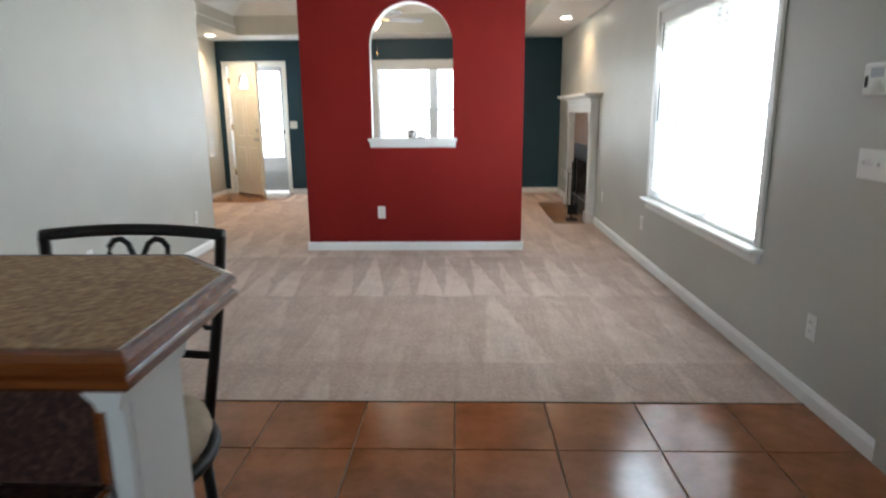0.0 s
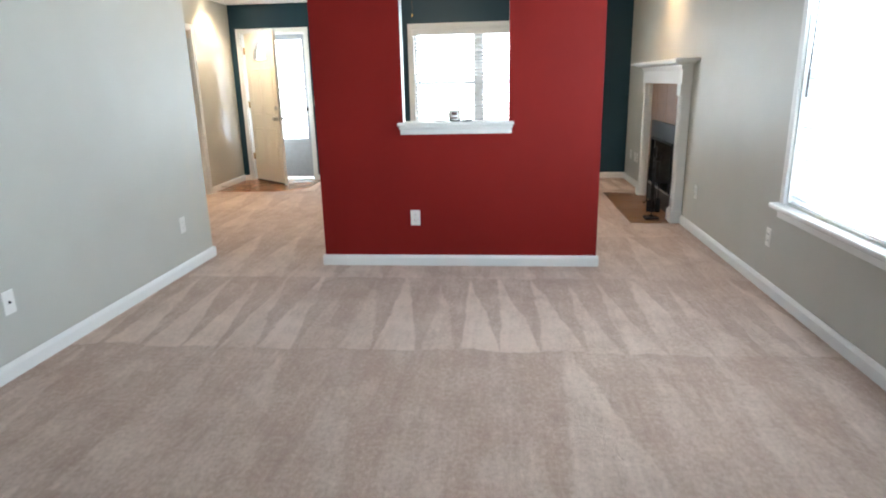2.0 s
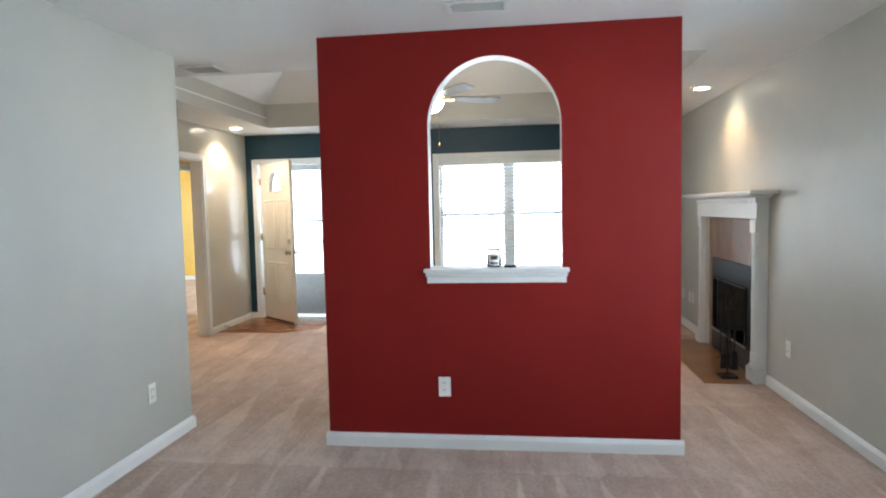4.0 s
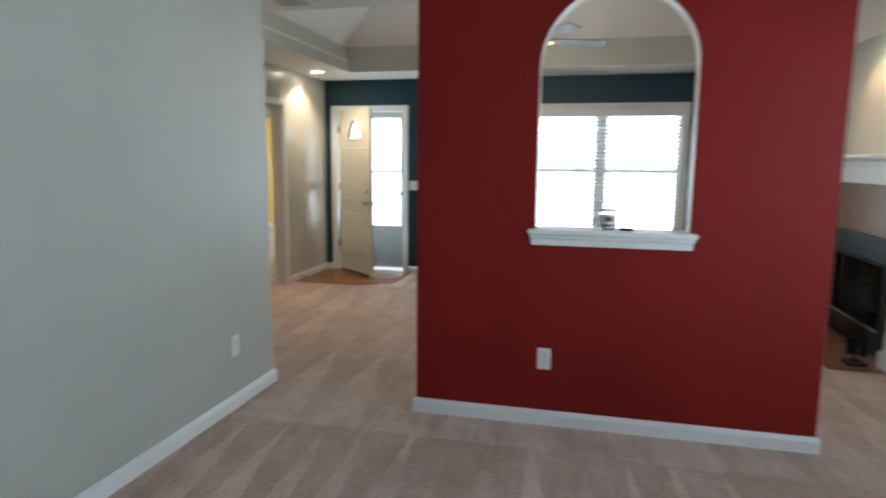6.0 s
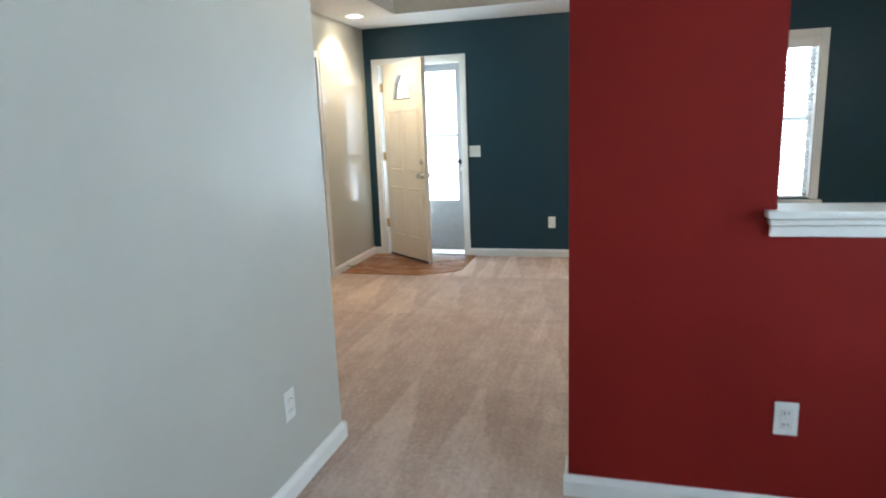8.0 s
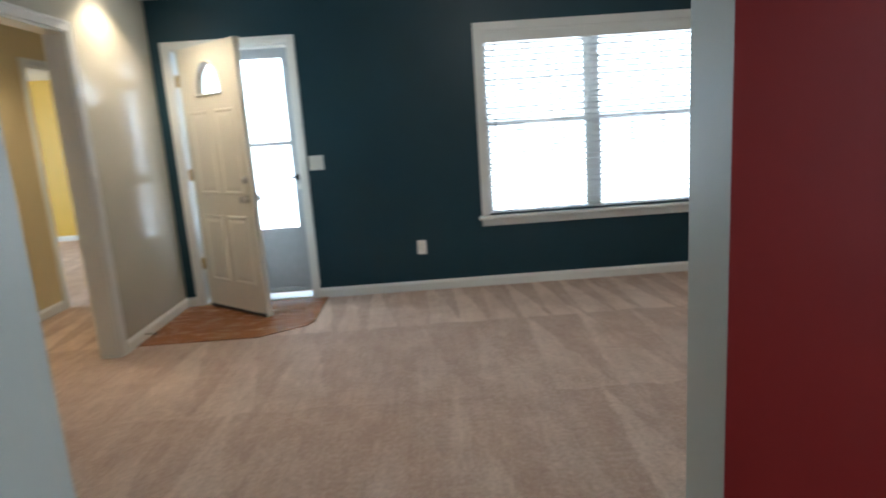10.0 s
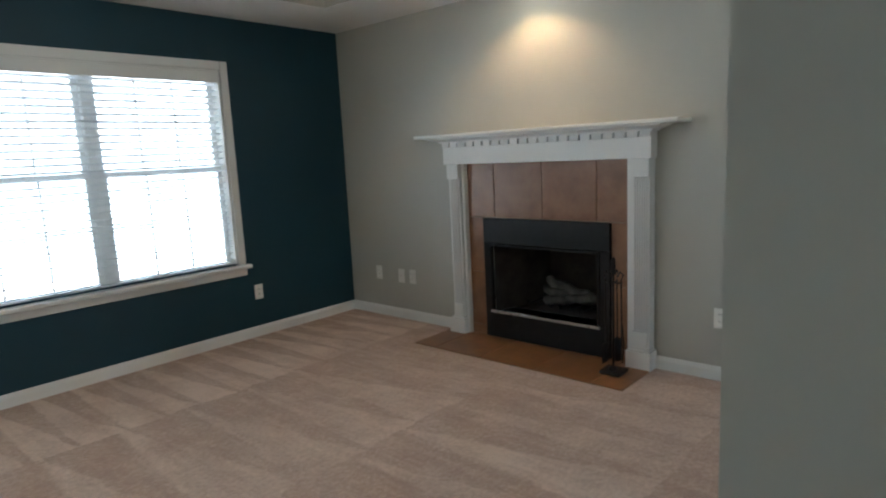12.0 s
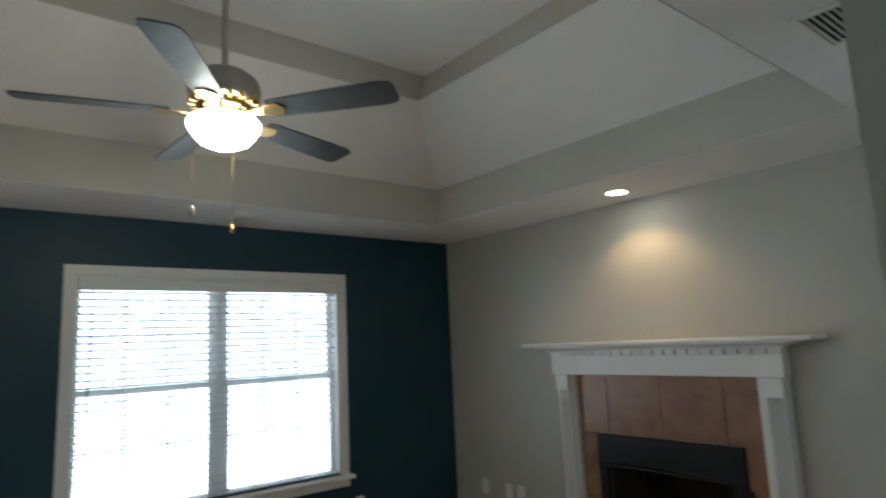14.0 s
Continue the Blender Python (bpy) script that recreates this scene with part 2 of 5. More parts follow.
GROUT = plain("grout", (0.38, 0.29, 0.21), 0.9, vary=0.2, scale=40)
ENTRY = wood("entry_plank", (0.235, 0.086, 0.028), (0.330, 0.136, 0.048), (1.2, 9, 9), 0.24)
OAK = wood("oak_edge", (0.10, 0.025, 0.006), (0.26, 0.073, 0.017), (2.5, 30, 30), 0.16)
OAK.node_tree.nodes["Principled BSDF"].inputs["Coat Weight"].default_value = 1.0
OAK.node_tree.nodes["Principled BSDF"].inputs["Coat Roughness"].default_value = 0.10
# Bar top tones are lifted and warmed to carry the kitchen's warm light.
LAMINATE = laminate("brown_laminate", [(0.36, (0.22, 0.098, 0.036)), (0.54, (0.46, 0.255, 0.105)), (0.74, (0.68, 0.45, 0.22))], 55.0)
SPLASH = laminate("dark_laminate", [(0.34, (0.016, 0.007, 0.006)), (0.55, (0.055, 0.026, 0.020)), (0.78, (0.17, 0.095, 0.075))], 70.0)
DOOR = paint("cream_door_paint", (0.80, 0.755, 0.66), 0.33, 0.03, 0.05, 0.5)
STORM = plain("grey_aluminium", (0.40, 0.42, 0.45), 0.34, vary=0.05)
BLACK = plain("black_metal", (0.007, 0.007, 0.008), 0.38, 0.0, vary=0.3, spec=0.3)
IRON = plain("wrought_iron", (0.016, 0.014, 0.013), 0.5, 0.4, vary=0.3)
STEEL = plain("brushed_steel", (0.55, 0.54, 0.52), 0.28, 1.0)
BRASS = plain("polished_brass", (0.62, 0.43, 0.17), 0.22, 1.0)
PLATE = plain("white_plastic", (0.78, 0.77, 0.73), 0.35, vary=0.03)
# Dark tone for shade in slots and holes, also for black rubber and plastic.
SLOT = plain("dark_slot", (0.03, 0.03, 0.03), 0.6)


def slat_material():
    """White vinyl that lets some of the daylight through."""
    m, nt, b = nodes_of("white_blind_slat", 0.4)
    b.inputs["Base Color"].default_value = (0.82, 0.83, 0.83, 1)
    tr = node(nt, "ShaderNodeBsdfTranslucent", {"Color": (0.92, 0.93, 0.93, 1)})
    mix = node(nt, "ShaderNodeMixShader", {0: 0.34, 1: b.outputs[0], 2: tr.outputs[0]})
    nt.links.new(mix.outputs[0], nt.nodes["Material Output"].inputs[0])
    return m


SLAT = slat_material()
SILL = paint("gloss_sill_paint", (0.80, 0.795, 0.77), 0.14, 0.03, 0.03, 0.5)
VINYL = plain("white_vinyl", (0.86, 0.86, 0.85), 0.35, vary=0.03)
SOOT = plain("sooty_refractory", (0.044, 0.036, 0.031), 0.95, vary=0.5, scale=7, grain=0.4)
ASH = plain("ash_grey_log", (0.062, 0.056, 0.048), 0.95, vary=0.6, scale=14, grain=0.6)
SUEDE = plain("tan_suede", (0.42, 0.33, 0.24), 0.9, vary=0.12, scale=30, grain=0.4)
GLASS = glass_material("window_glass")
GLOBE = glow("frosted_lamp_globe", (1.0, 0.90, 0.74), 5.0)
CAN = glow("lamp_face", (1.0, 0.86, 0.66), 8.0)

# ---- builders ----


def box(bm, x0, x1, y0, y1, z0, z1, mi=0):
    vs = [bm.verts.new((x, y, z)) for z in (z0, z1) for y in (y0, y1) for x in (x0, x1)]
    for f in ((0, 2, 3, 1), (4, 5, 7, 6), (0, 1, 5, 4), (2, 6, 7, 3), (0, 4, 6, 2), (1, 3, 7, 5)):
        bm.faces.new([vs[i] for i in f]).material_index = mi
    return vs


def bar(*dims, bevel=0.0, seg=2):
    """A bmesh box with rounded edges."""
    bm = bmesh.new()
    box(bm, *dims)
    if bevel:
        bmesh.ops.bevel(bm, geom=bm.edges[:], offset=bevel, segments=seg, affect='EDGES', profile=0.5)
    return bm


def prism(points, z0, z1, bevel=0.0, axis='z'):
    """A closed outline drawn out along an axis. For axis y the outline is in x and z, for x in y and z."""
    bm = bmesh.new()

    def at(p, h):
        return (p[0], p[1], h) if axis == 'z' else (p[0], h, p[1]) if axis == 'y' else (h, p[0], p[1])
    lo, hi = [bm.verts.new(at(p, z0)) for p in points], [bm.verts.new(at(p, z1)) for p in points]
    bm.faces.new(lo[::-1])
    bm.faces.new(hi)
    n = len(points)
    for i in range(n):
        bm.faces.new((lo[i], lo[(i + 1) % n], hi[(i + 1) % n], hi[i]))
    bmesh.ops.recalc_face_normals(bm, faces=bm.faces[:])
    if bevel:
        bmesh.ops.bevel(bm, geom=bm.edges[:], offset=bevel, segments=2, affect='EDGES', profile=0.5)
    return bm


def lathe(profile, seg=32, m=None):
    """A turned shape from (radius, height) pairs."""
    bm = bmesh.new()
    rings = []
    for r, z in profile:
        rings.append([bm.verts.new((r * math.cos(a), r * math.sin(a), z)) for a in [2 * math.pi * i / seg for i in range(seg)]] if r > 1e-5 else [bm.verts.new((0, 0, z))])
    for a, b in zip(rings, rings[1:]):
        for i in range(seg):
            j = (i + 1) % seg
            if len(a) == 1 and len(b) > 1:
                bm.faces.new((a[0], b[j], b[i]))
            elif len(b) == 1 and len(a) > 1:
                bm.faces.new((a[i], a[j], b[0]))
            elif len(a) > 1:
                bm.faces.new((a[i], a[j], b[j], b[i]))
    bmesh.ops.recalc_face_normals(bm, faces=bm.faces[:])
    for f in bm.faces:
        f.smooth = True
    if m:
        bmesh.ops.transform(bm, matrix=m, verts=bm.verts[:])
    return bm


def tube(points, r, seg=8, closed=False):
    """A round bar along points."""
    bm = bmesh.new()
    pts = [Vector(p) for p in points]
    n = len(pts)
    rings = []
    for i, p in enumerate(pts):
        a, b = (pts[i - 1], pts[(i + 1) % n]) if closed else (pts[max(i - 1, 0)], pts[min(i + 1, n - 1)])
        q = (b - a).to_track_quat('Z', 'Y')
        rings.append([bm.verts.new(p + q @ Vector((r * math.cos(t), r * math.sin(t), 0))) for t in [2 * math.pi * k / seg for k in range(seg)]])
    for i in range(n if closed else n - 1):
        a, b = rings[i], rings[(i + 1) % n]
        for k in range(seg):
            bm.faces.new((a[k], a[(k + 1) % seg], b[(k + 1) % seg], b[k]))
    if not closed:
        bm.faces.new(rings[0][::-1])
        bm.faces.new(rings[-1])
    bmesh.ops.recalc_face_normals(bm, faces=bm.faces[:])
    for f in bm.faces:
        f.smooth = True
    return bm


def link(name, bm, *mats):
    me = bpy.data.meshes.new(name)
    bm.to_mesh(me)
    bm.free()
    for m in mats:
        me.materials.append(m)
    return new(name, me)


def part(name, bm, material, parent, label=""):
    ob = link(name, bm, material)
    ob.parent = parent
    return tagged(ob, label) if label else ob


def thing(name, m, label, category, group="", kind=""):
    ob = new(name)
    ob.empty_display_size = 0.1
    ob.matrix_world = m
    return tagged(ob, label, category, group, kind)


def structure(name, bm, label, category, *mats):
    return tagged(link(name, bm, *mats), label, category, kind="structure")


# ---- plan ----
XR, YT, YR, XL, XH, ZC = 1.655, 10.44, 6.232, -2.378, -3.78, 2.405
RED_A, RED_B, RED_BACK = -1.366, 0.664, 6.352
LEFT_END = 6.455
BACK = -2.4


def wall(name, along, t0, t1, a0, a1, z0, z1, holes, label, *mats):
    """A thick wall along x or y between t0 and t1, with rectangular openings (a0, a1, z0, z1)."""
    bm = bmesh.new()

    def put(u0, u1, w0, w1):
        if u1 - u0 > 1e-4 and w1 - w0 > 1e-4:
            box(bm, *((u0, u1, t0, t1) if along == 'x' else (t0, t1, u0, u1)), w0, w1)
    u = a0
    for h in sorted(holes):
        put(u, h[0], z0, z1)
        put(h[0], h[1], z0, h[2])
        put(h[0], h[1], h[3], z1)
        u = h[1]
    put(u, a1, z0, z1)
    bmesh.ops.remove_doubles(bm, verts=bm.verts[:], dist=1e-5)
    return structure(name, bm, label, "wall", *mats)


WIN_L = (-1.24, 0.54, 0.60, 2.03)       # living window opening in x and z
WIN_D = (3.70, 5.57, 0.60, 2.03)        # dining window opening in y and z
DOOR_F = (-3.635, -2.73, -0.06, 2.035)    # front door opening
HALL_D = (8.49, 9.30, -0.06, 2.01)        # doorway to the hall
BED_D = (10.74, 11.52, -0.06, 2.04)
FIRE = (8.0, 8.84, 0.19, 0.71)

wall("wall_right", 'y', XR, XR + 0.16, BACK, YT + 0.16, -0.05, ZC, [WIN_D, FIRE], "greige painted right-hand wall with window and fireplace", GREIGE)
wall("wall_teal", 'x', YT, YT + 0.16, XH, XR - 0.001, -0.05, ZC, [DOOR_F, WIN_L], "dark teal painted front wall with window and door", TEAL)
wall("wall_left", 'y', XL - 0.12, XL, BACK, LEFT_END, -0.05, ZC, [], "pale greige painted dining wall", GREIGE)
wall("wall_hall_back", 'x', LEFT_END - 0.12, LEFT_END, XH, XL - 0.12, -0.05, ZC, [], "greige painted return wall", GREIGE)
wall("wall_entry", 'y', XH - 0.12, XH, LEFT_END - 0.12, 12.2, -0.05, ZC, [HALL_D], "satin greige painted entry wall with hall doorway", SATIN)
wall("wall_hall", 'y', -5.05, -4.93, 7.6, 15.0, -0.05, ZC, [BED_D], "tan painted hall wall with bedroom doorway", TAN)
wall("wall_hall_near", 'x', 7.48, 7.6, -8.9, XH - 0.12, -0.05, ZC, [], "tan painted hall end wall", TAN)
wall("wall_hall_far", 'x', 12.2, 12.32, -4.93, XH, -0.05, ZC, [], "tan painted hall end wall", TAN)
wall("wall_bedroom_far", 'x', 15.0, 15.12, -8.9, -4.93, -0.05, ZC, [], "yellow painted bedroom wall", YELLOW)
wall("wall_bedroom_side", 'y', -9.02, -8.9, 7.48, 15.12, -0.05, ZC, [(11.2, 13.0, 0.7, 2.0)], "yellow painted bedroom side wall", YELLOW)
wall("wall_bedroom_face", 'y', -5.075, -5.053, 7.6, 15.0, -0.05, ZC, [BED_D], "yellow painted bedroom inner wall", YELLOW)
# Unseen wall; its opening is added to let the kitchen fill through.
wall("wall_back", 'x', BACK - 0.12, BACK, XL - 0.12, XR + 0.16, -0.05, ZC, [(-1.2, 0.6, 0.9, 2.05)], "greige kitchen back wall", GREIGE)
wall("wall_kitchen_return", 'y', XR - 0.02, XR - 0.001, BACK, 2.6, -0.05, ZC, [], "greige kitchen wall return", GREIGE)


def red_partition():
    """The red dividing wall: red in front, greige behind and at the ends, with an arched opening."""
    cx, hw, sill, spring = -0.354, 0.376, 0.985, 1.876
    bm = bmesh.new()
    n = 28
    arch = [(cx - hw * math.cos(math.pi * i / n), spring + hw * math.sin(math.pi * i / n)) for i in range(n + 1)]

    def quad(y, pts, mi, flip):
        vs = [bm.verts.new((x, y, z)) for x, z in pts]
        bm.faces.new(vs[::-1] if flip else vs).material_index = mi
    for y, mi, flip in ((YR, 0, False), (RED_BACK, 1, True)):
        L, R = cx - hw, cx + hw
        quad(y, [(RED_A, 0), (L, 0), (L, ZC), (RED_A, ZC)], mi, flip)
        quad(y, [(R, 0), (RED_B, 0), (RED_B, ZC), (R, ZC)], mi, flip)
        quad(y, [(L, 0), (R, 0), (R, sill), (L, sill)], mi, flip)
        for (xa, za), (xb, zb) in zip(arch, arch[1:]):
            quad(y, [(xa, za), (xb, zb), (xb, ZC), (xa, ZC)], mi, flip)
    ring = [(cx - hw, sill)] + arch + [(cx + hw, sill)]
    for i, (a, b) in enumerate(zip(ring, ring[1:] + ring[:1])):
        f = bm.faces.new([bm.verts.new(v) for v in ((a[0], YR, a[1]), (b[0], YR, b[1]), (b[0], RED_BACK, b[1]), (a[0], RED_BACK, a[1]))])
        f.material_index = 2
    for x, flip in ((RED_A, False), (RED_B, True)):
        vs = [bm.verts.new(v) for v in ((x, YR, 0), (x, YR, ZC), (x, RED_BACK, ZC), (x, RED_BACK, 0))]
        bm.faces.new(vs[::-1] if flip else vs).material_index = 1
    bmesh.ops.remove_doubles(bm, verts=bm.verts[:], dist=1e-5)
    return structure("wall_partition", bm, "dark red partition wall with an arched pass-through", "wall", RED, GREIGE, TRIM)


red_partition()


def ceiling():
    """Flat ceiling with a stepped tray over the living room."""
    bm = bmesh.new()
    tx0, tx1, ty0, ty1 = -3.18, 1.025, 7.02, 9.78
    e = 0.004
    box(bm, -9.1, XR + 0.16, BACK - 0.12, ty0 - e, ZC, ZC + 0.12)
    box(bm, -9.1, XR + 0.16, ty1 + e, 15.2, ZC, ZC + 0.12)
    box(bm, -9.1, tx0 - e, ty0 - e, ty1 + e, ZC, ZC + 0.12)
    box(bm, tx1 + e, XR + 0.16, ty0 - e, ty1 + e, ZC, ZC + 0.12)
    levels = [(tx0, tx1, ty0, ty1, ZC), (tx0 - 0.01, tx1 - 0.02, ty0 + 0.02, ty1 - 0.055, 2.668),
              (-2.62, 0.392, 7.62, 9.12, 3.03), (-2.62, 0.402, 7.64, 9.06, 3.17)]
    loops = [[bm.verts.new(v) for v in ((xa, ya, z), (xb, ya, z), (xb, yb, z), (xa, yb, z))] for xa, xb, ya, yb, z in levels]
    for (a, b), mi in zip(zip(loops, loops[1:]), (1, 0, 1)):
        for i in range(4):
            bm.faces.new((a[i], a[(i + 1) % 4], b[(i + 1) % 4], b[i])[::-1]).material_index = mi
    bm.faces.new(loops[-1][::-1])
    # unseen closed box added over the tray to keep sky light out
    box(bm, tx0 - 0.1, tx1 + 0.1, ty0 - 0.1, ty1 + 0.1, 3.3, 3.4)
    for x0, x1, y0, y1 in ((tx0 - 0.1, tx0 - 0.05, ty0 - 0.1, ty1 + 0.1), (tx1 + 0.05, tx1 + 0.1, ty0 - 0.1, ty1 + 0.1),
                           (tx0 - 0.05, tx1 + 0.05, ty0 - 0.1, ty0 - 0.05), (tx0 - 0.05, tx1 + 0.05, ty1 + 0.05, ty1 + 0.1)):
        box(bm, x0, x1, y0, y1, ZC + 0.121, 3.3)
    return structure("ceiling", bm, "white ceiling with a stepped tray and greige bands", "ceiling", CEIL, GREIGE)


ceiling()

# Floors
carpet = bmesh.new()
box(carpet, XL - 0.1, XR + 0.1, 3.075, LEFT_END - 0.06, -0.06, 0.0)
box(carpet, XH - 0.1, XR + 0.1, LEFT_END - 0.06, 7.54, -0.06, 0.0)
box(carpet, -9.0, XR + 0.1, 7.54, 15.1, -0.06, 0.0)
structure("floor", carpet, "beige cut-pile carpet with vacuum marks", "carpet", CARPET)
tile_floor = structure("floor_kitchen", bar(XL - 0.1, XR + 0.1, BACK - 0.1, 3.075, -0.06, -0.008), "terracotta tile floor with grey-brown grout", "floor", GROUT)


def baseboard(name_label, along, t0, t1, a0, a1):
    """Skirting with an eased top: t0 is the wall's face, t1 the front."""
    h = 0.080
    prof = [(t0, 0.0), (t1, 0.0), (t1, h - 0.022), (t1 + (t0 - t1) * 0.35, h - 0.008), (t1 + (t0 - t1) * 0.6, h), (t0, h)]
    bm = bmesh.new()
    ends = []
    for a in (a0, a1):
        ends.append([bm.verts.new((a, t, z) if along == 'x' else (t, a, z)) for t, z in prof])
    n = len(prof)
    for i in range(n):
        bm.faces.new((ends[0][i], ends[0][(i + 1) % n], ends[1][(i + 1) % n], ends[1][i]))
    bm.faces.new(ends[0])
    bm.faces.new(ends[1][::-1])
    bmesh.ops.recalc_face_normals(bm, faces=bm.faces[:])
    return structure("baseboard", bm, name_label, "baseboard", TRIM)


B = 0.018
SK = "white painted baseboard"
baseboard(SK + " below the dark red wall", 'x', YR, YR - B, RED_A - B, RED_B + B)
baseboard(SK + " behind the partition", 'x', RED_BACK, RED_BACK + B, RED_A - B, RED_B + B)
baseboard(SK + " at the partition's end", 'y', RED_A, RED_A - B, YR, RED_BACK)
baseboard(SK + " at the partition's end", 'y', RED_B, RED_B + B, YR, RED_BACK)
baseboard(SK + " below the dining wall", 'y', XL, XL + B, BACK, LEFT_END)
baseboard(SK + " round the wall's corner", 'x', LEFT_END, LEFT_END + B, XH + B, XL + B)
baseboard(SK + " below the window wall", 'y', XR, XR - B, 2.602, 7.630)
baseboard(SK + " beside the fireplace", 'y', XR, XR - B, 9.204, YT - B)
baseboard(SK + " below the teal wall", 'x', YT, YT - B, -2.674, XR)
baseboard(SK + " beside the front door", 'x', YT, YT - B, XH + B, -3.692)
baseboard(SK + " in the entry", 'y', XH, XH + B, 9.366, YT)
baseboard(SK + " beside the hall doorway", 'y', XH, XH + B, LEFT_END, 8.424)
baseboard(SK + " in the hall", 'y', -4.93, -4.93 + B, 7.6, 10.674)
baseboard(SK + " in the bedroom", 'x', 15.0, 15.0 - B, -8.9, -5.08)

# ---- openings: windows, doors, casings ----


def casing(parent, along, face, out, a0, a1, z1, w=0.057, t=0.016, z0=0.0):
    """Flat trim with a raised outer bead round an opening: two legs and a head."""
    def leg(name, u0, u1, w0, w1, bead):
        d = sorted((face, face + out * t))
        bm = bmesh.new()
        dims = (u0, u1, *d, w0, w1) if along == 'x' else (*d, u0, u1, w0, w1)
        box(bm, *dims)
        d2 = sorted((face + out * t * 0.98, face + out * (t + 0.006)))
        dims = (*bead[:2], *d2, *bead[2:]) if along == 'x' else (*d2, *bead[:2], *bead[2:])
        box(bm, *dims)
        bmesh.ops.bevel(bm, geom=bm.edges[:], offset=0.0025, segments=1, affect='EDGES')
        part(name, bm, TRIM, parent)
    leg("casing", a0 - w, a0, z0, z1 + w, (a0 - w, a0 - w + 0.018, z0, z1 + w))
    leg("casing", a1, a1 + w, z0, z1 + w, (a1 + w - 0.018, a1 + w, z0, z1 + w))
    leg("casing", a0 + 0.0005, a1 - 0.0005, z1, z1 + w, (a0, a1, z1 + w - 0.018, z1 + w))


def lining(parent, along, t0, t1, a0, a1, z1, th=0.014, z0=0.0):
    """Jamb boards inside an opening."""
    for u0, u1, w0, w1 in ((a0 - 0.001, a0 + th, z0, z1), (a1 - th, a1 + 0.001, z0, z1), (a0 + th, a1 - th, z1 - th, z1 + 0.001)):
        dims = (u0, u1, t0, t1, w0, w1) if along == 'x' else (t0, t1, u0, u1, w0, w1)
        part("jamb", bar(*dims, bevel=0.001, seg=1), TRIM, parent)


def pane(name, dims, parent, material=None):
    ob = part(name, bar(*dims), material or GLASS, parent, "clear glass pane")
    ob.visible_shadow = False
    return ob


def window(name, m, hw, z0, z1, label):
    """Twin double-hung window. Local x runs along the wall, y outwards, the wall's face at y 0."""
    w = thing(name, m, label, "window", kind="structure")
    c = 0.06
    for x0, x1, za, zb in ((-hw - c, -hw, z0 - 0.012, z1 + c), (hw, hw + c, z0 - 0.012, z1 + c), (-hw + 0.0005, hw - 0.0005, z1, z1 + c)):
        bm = bmesh.new()
        box(bm, x0, x1, -0.017, 0, za, zb)
        bmesh.ops.bevel(bm, geom=bm.edges[:], offset=0.004, segments=2, affect='EDGES')
        part("window_frame", bm, TRIM, w)
    part("window_sill", bar(-hw - c - 0.025, hw + c + 0.025, -0.068, 0.075, z0 - 0.042, z0 - 0.012, bevel=0.008, seg=3), SILL, w)
    part("apron", bar(-hw - c, hw + c, -0.022, 0, z0 - 0.098, z0 - 0.0425, bevel=0.004), TRIM, w)
    for x0, x1 in ((-hw - 0.001, -hw + 0.014), (hw - 0.014, hw + 0.001)):
        part("jamb", bar(x0, x1, 0.0, 0.12, z0 - 0.012, z1), TRIM, w)
    part("jamb", bar(-hw + 0.014, hw - 0.014, 0.0, 0.12, z1 - 0.014, z1 + 0.001), TRIM, w)
    part("subsill", bar(-hw - 0.001, hw + 0.001, 0.075, 0.16, z0 - 0.042, z0 - 0.006), VINYL, w)
    part("mullion", bar(-0.032, 0.032, 0.07, 0.14, z0 - 0.006, z1 - 0.014, bevel=0.004), VINYL, w)
    mid = (z0 + z1) / 2 + 0.005
    for side in (-1, 1):
        x0, x1 = sorted((side * 0.032, side * (hw - 0.014)))
        for za, zb, y0 in ((z0 - 0.006, mid + 0.018, 0.075), (mid - 0.018, z1 - 0.014, 0.105)):
            bm = bmesh.new()
            s = 0.034
            box(bm, x0, x0 + s, y0, y0 + 0.028, za, zb)
            box(bm, x1 - s, x1, y0, y0 + 0.028, za, zb)
            box(bm, x0 + s, x1 - s, y0, y0 + 0.028, za, za + (0.022 if y0 < 0.1 else s))
            box(bm, x0 + s, x1 - s, y0, y0 + 0.028, zb - s, zb)
            sash = part("sash", bm, VINYL, w)
            for i in (1, 2):
                xm = x0 + s + (x1 - x0 - 2 * s) * i / 3
                part("muntin", bar(xm - 0.006, xm + 0.006, y0 + 0.008, y0 + 0.02, za + 0.021, zb - s), VINYL, sash)
            zm = (za + zb) / 2
            part("muntin", bar(x0 + s, x1 - s, y0 + 0.0085, y0 + 0.0195, zm - 0.006, zm + 0.006), VINYL, sash)
            pane("pane", (x0 + s - 0.004, x1 - s + 0.004, y0 + 0.0125, y0 + 0.0155, za + 0.018, zb - s + 0.004), sash)
    return w


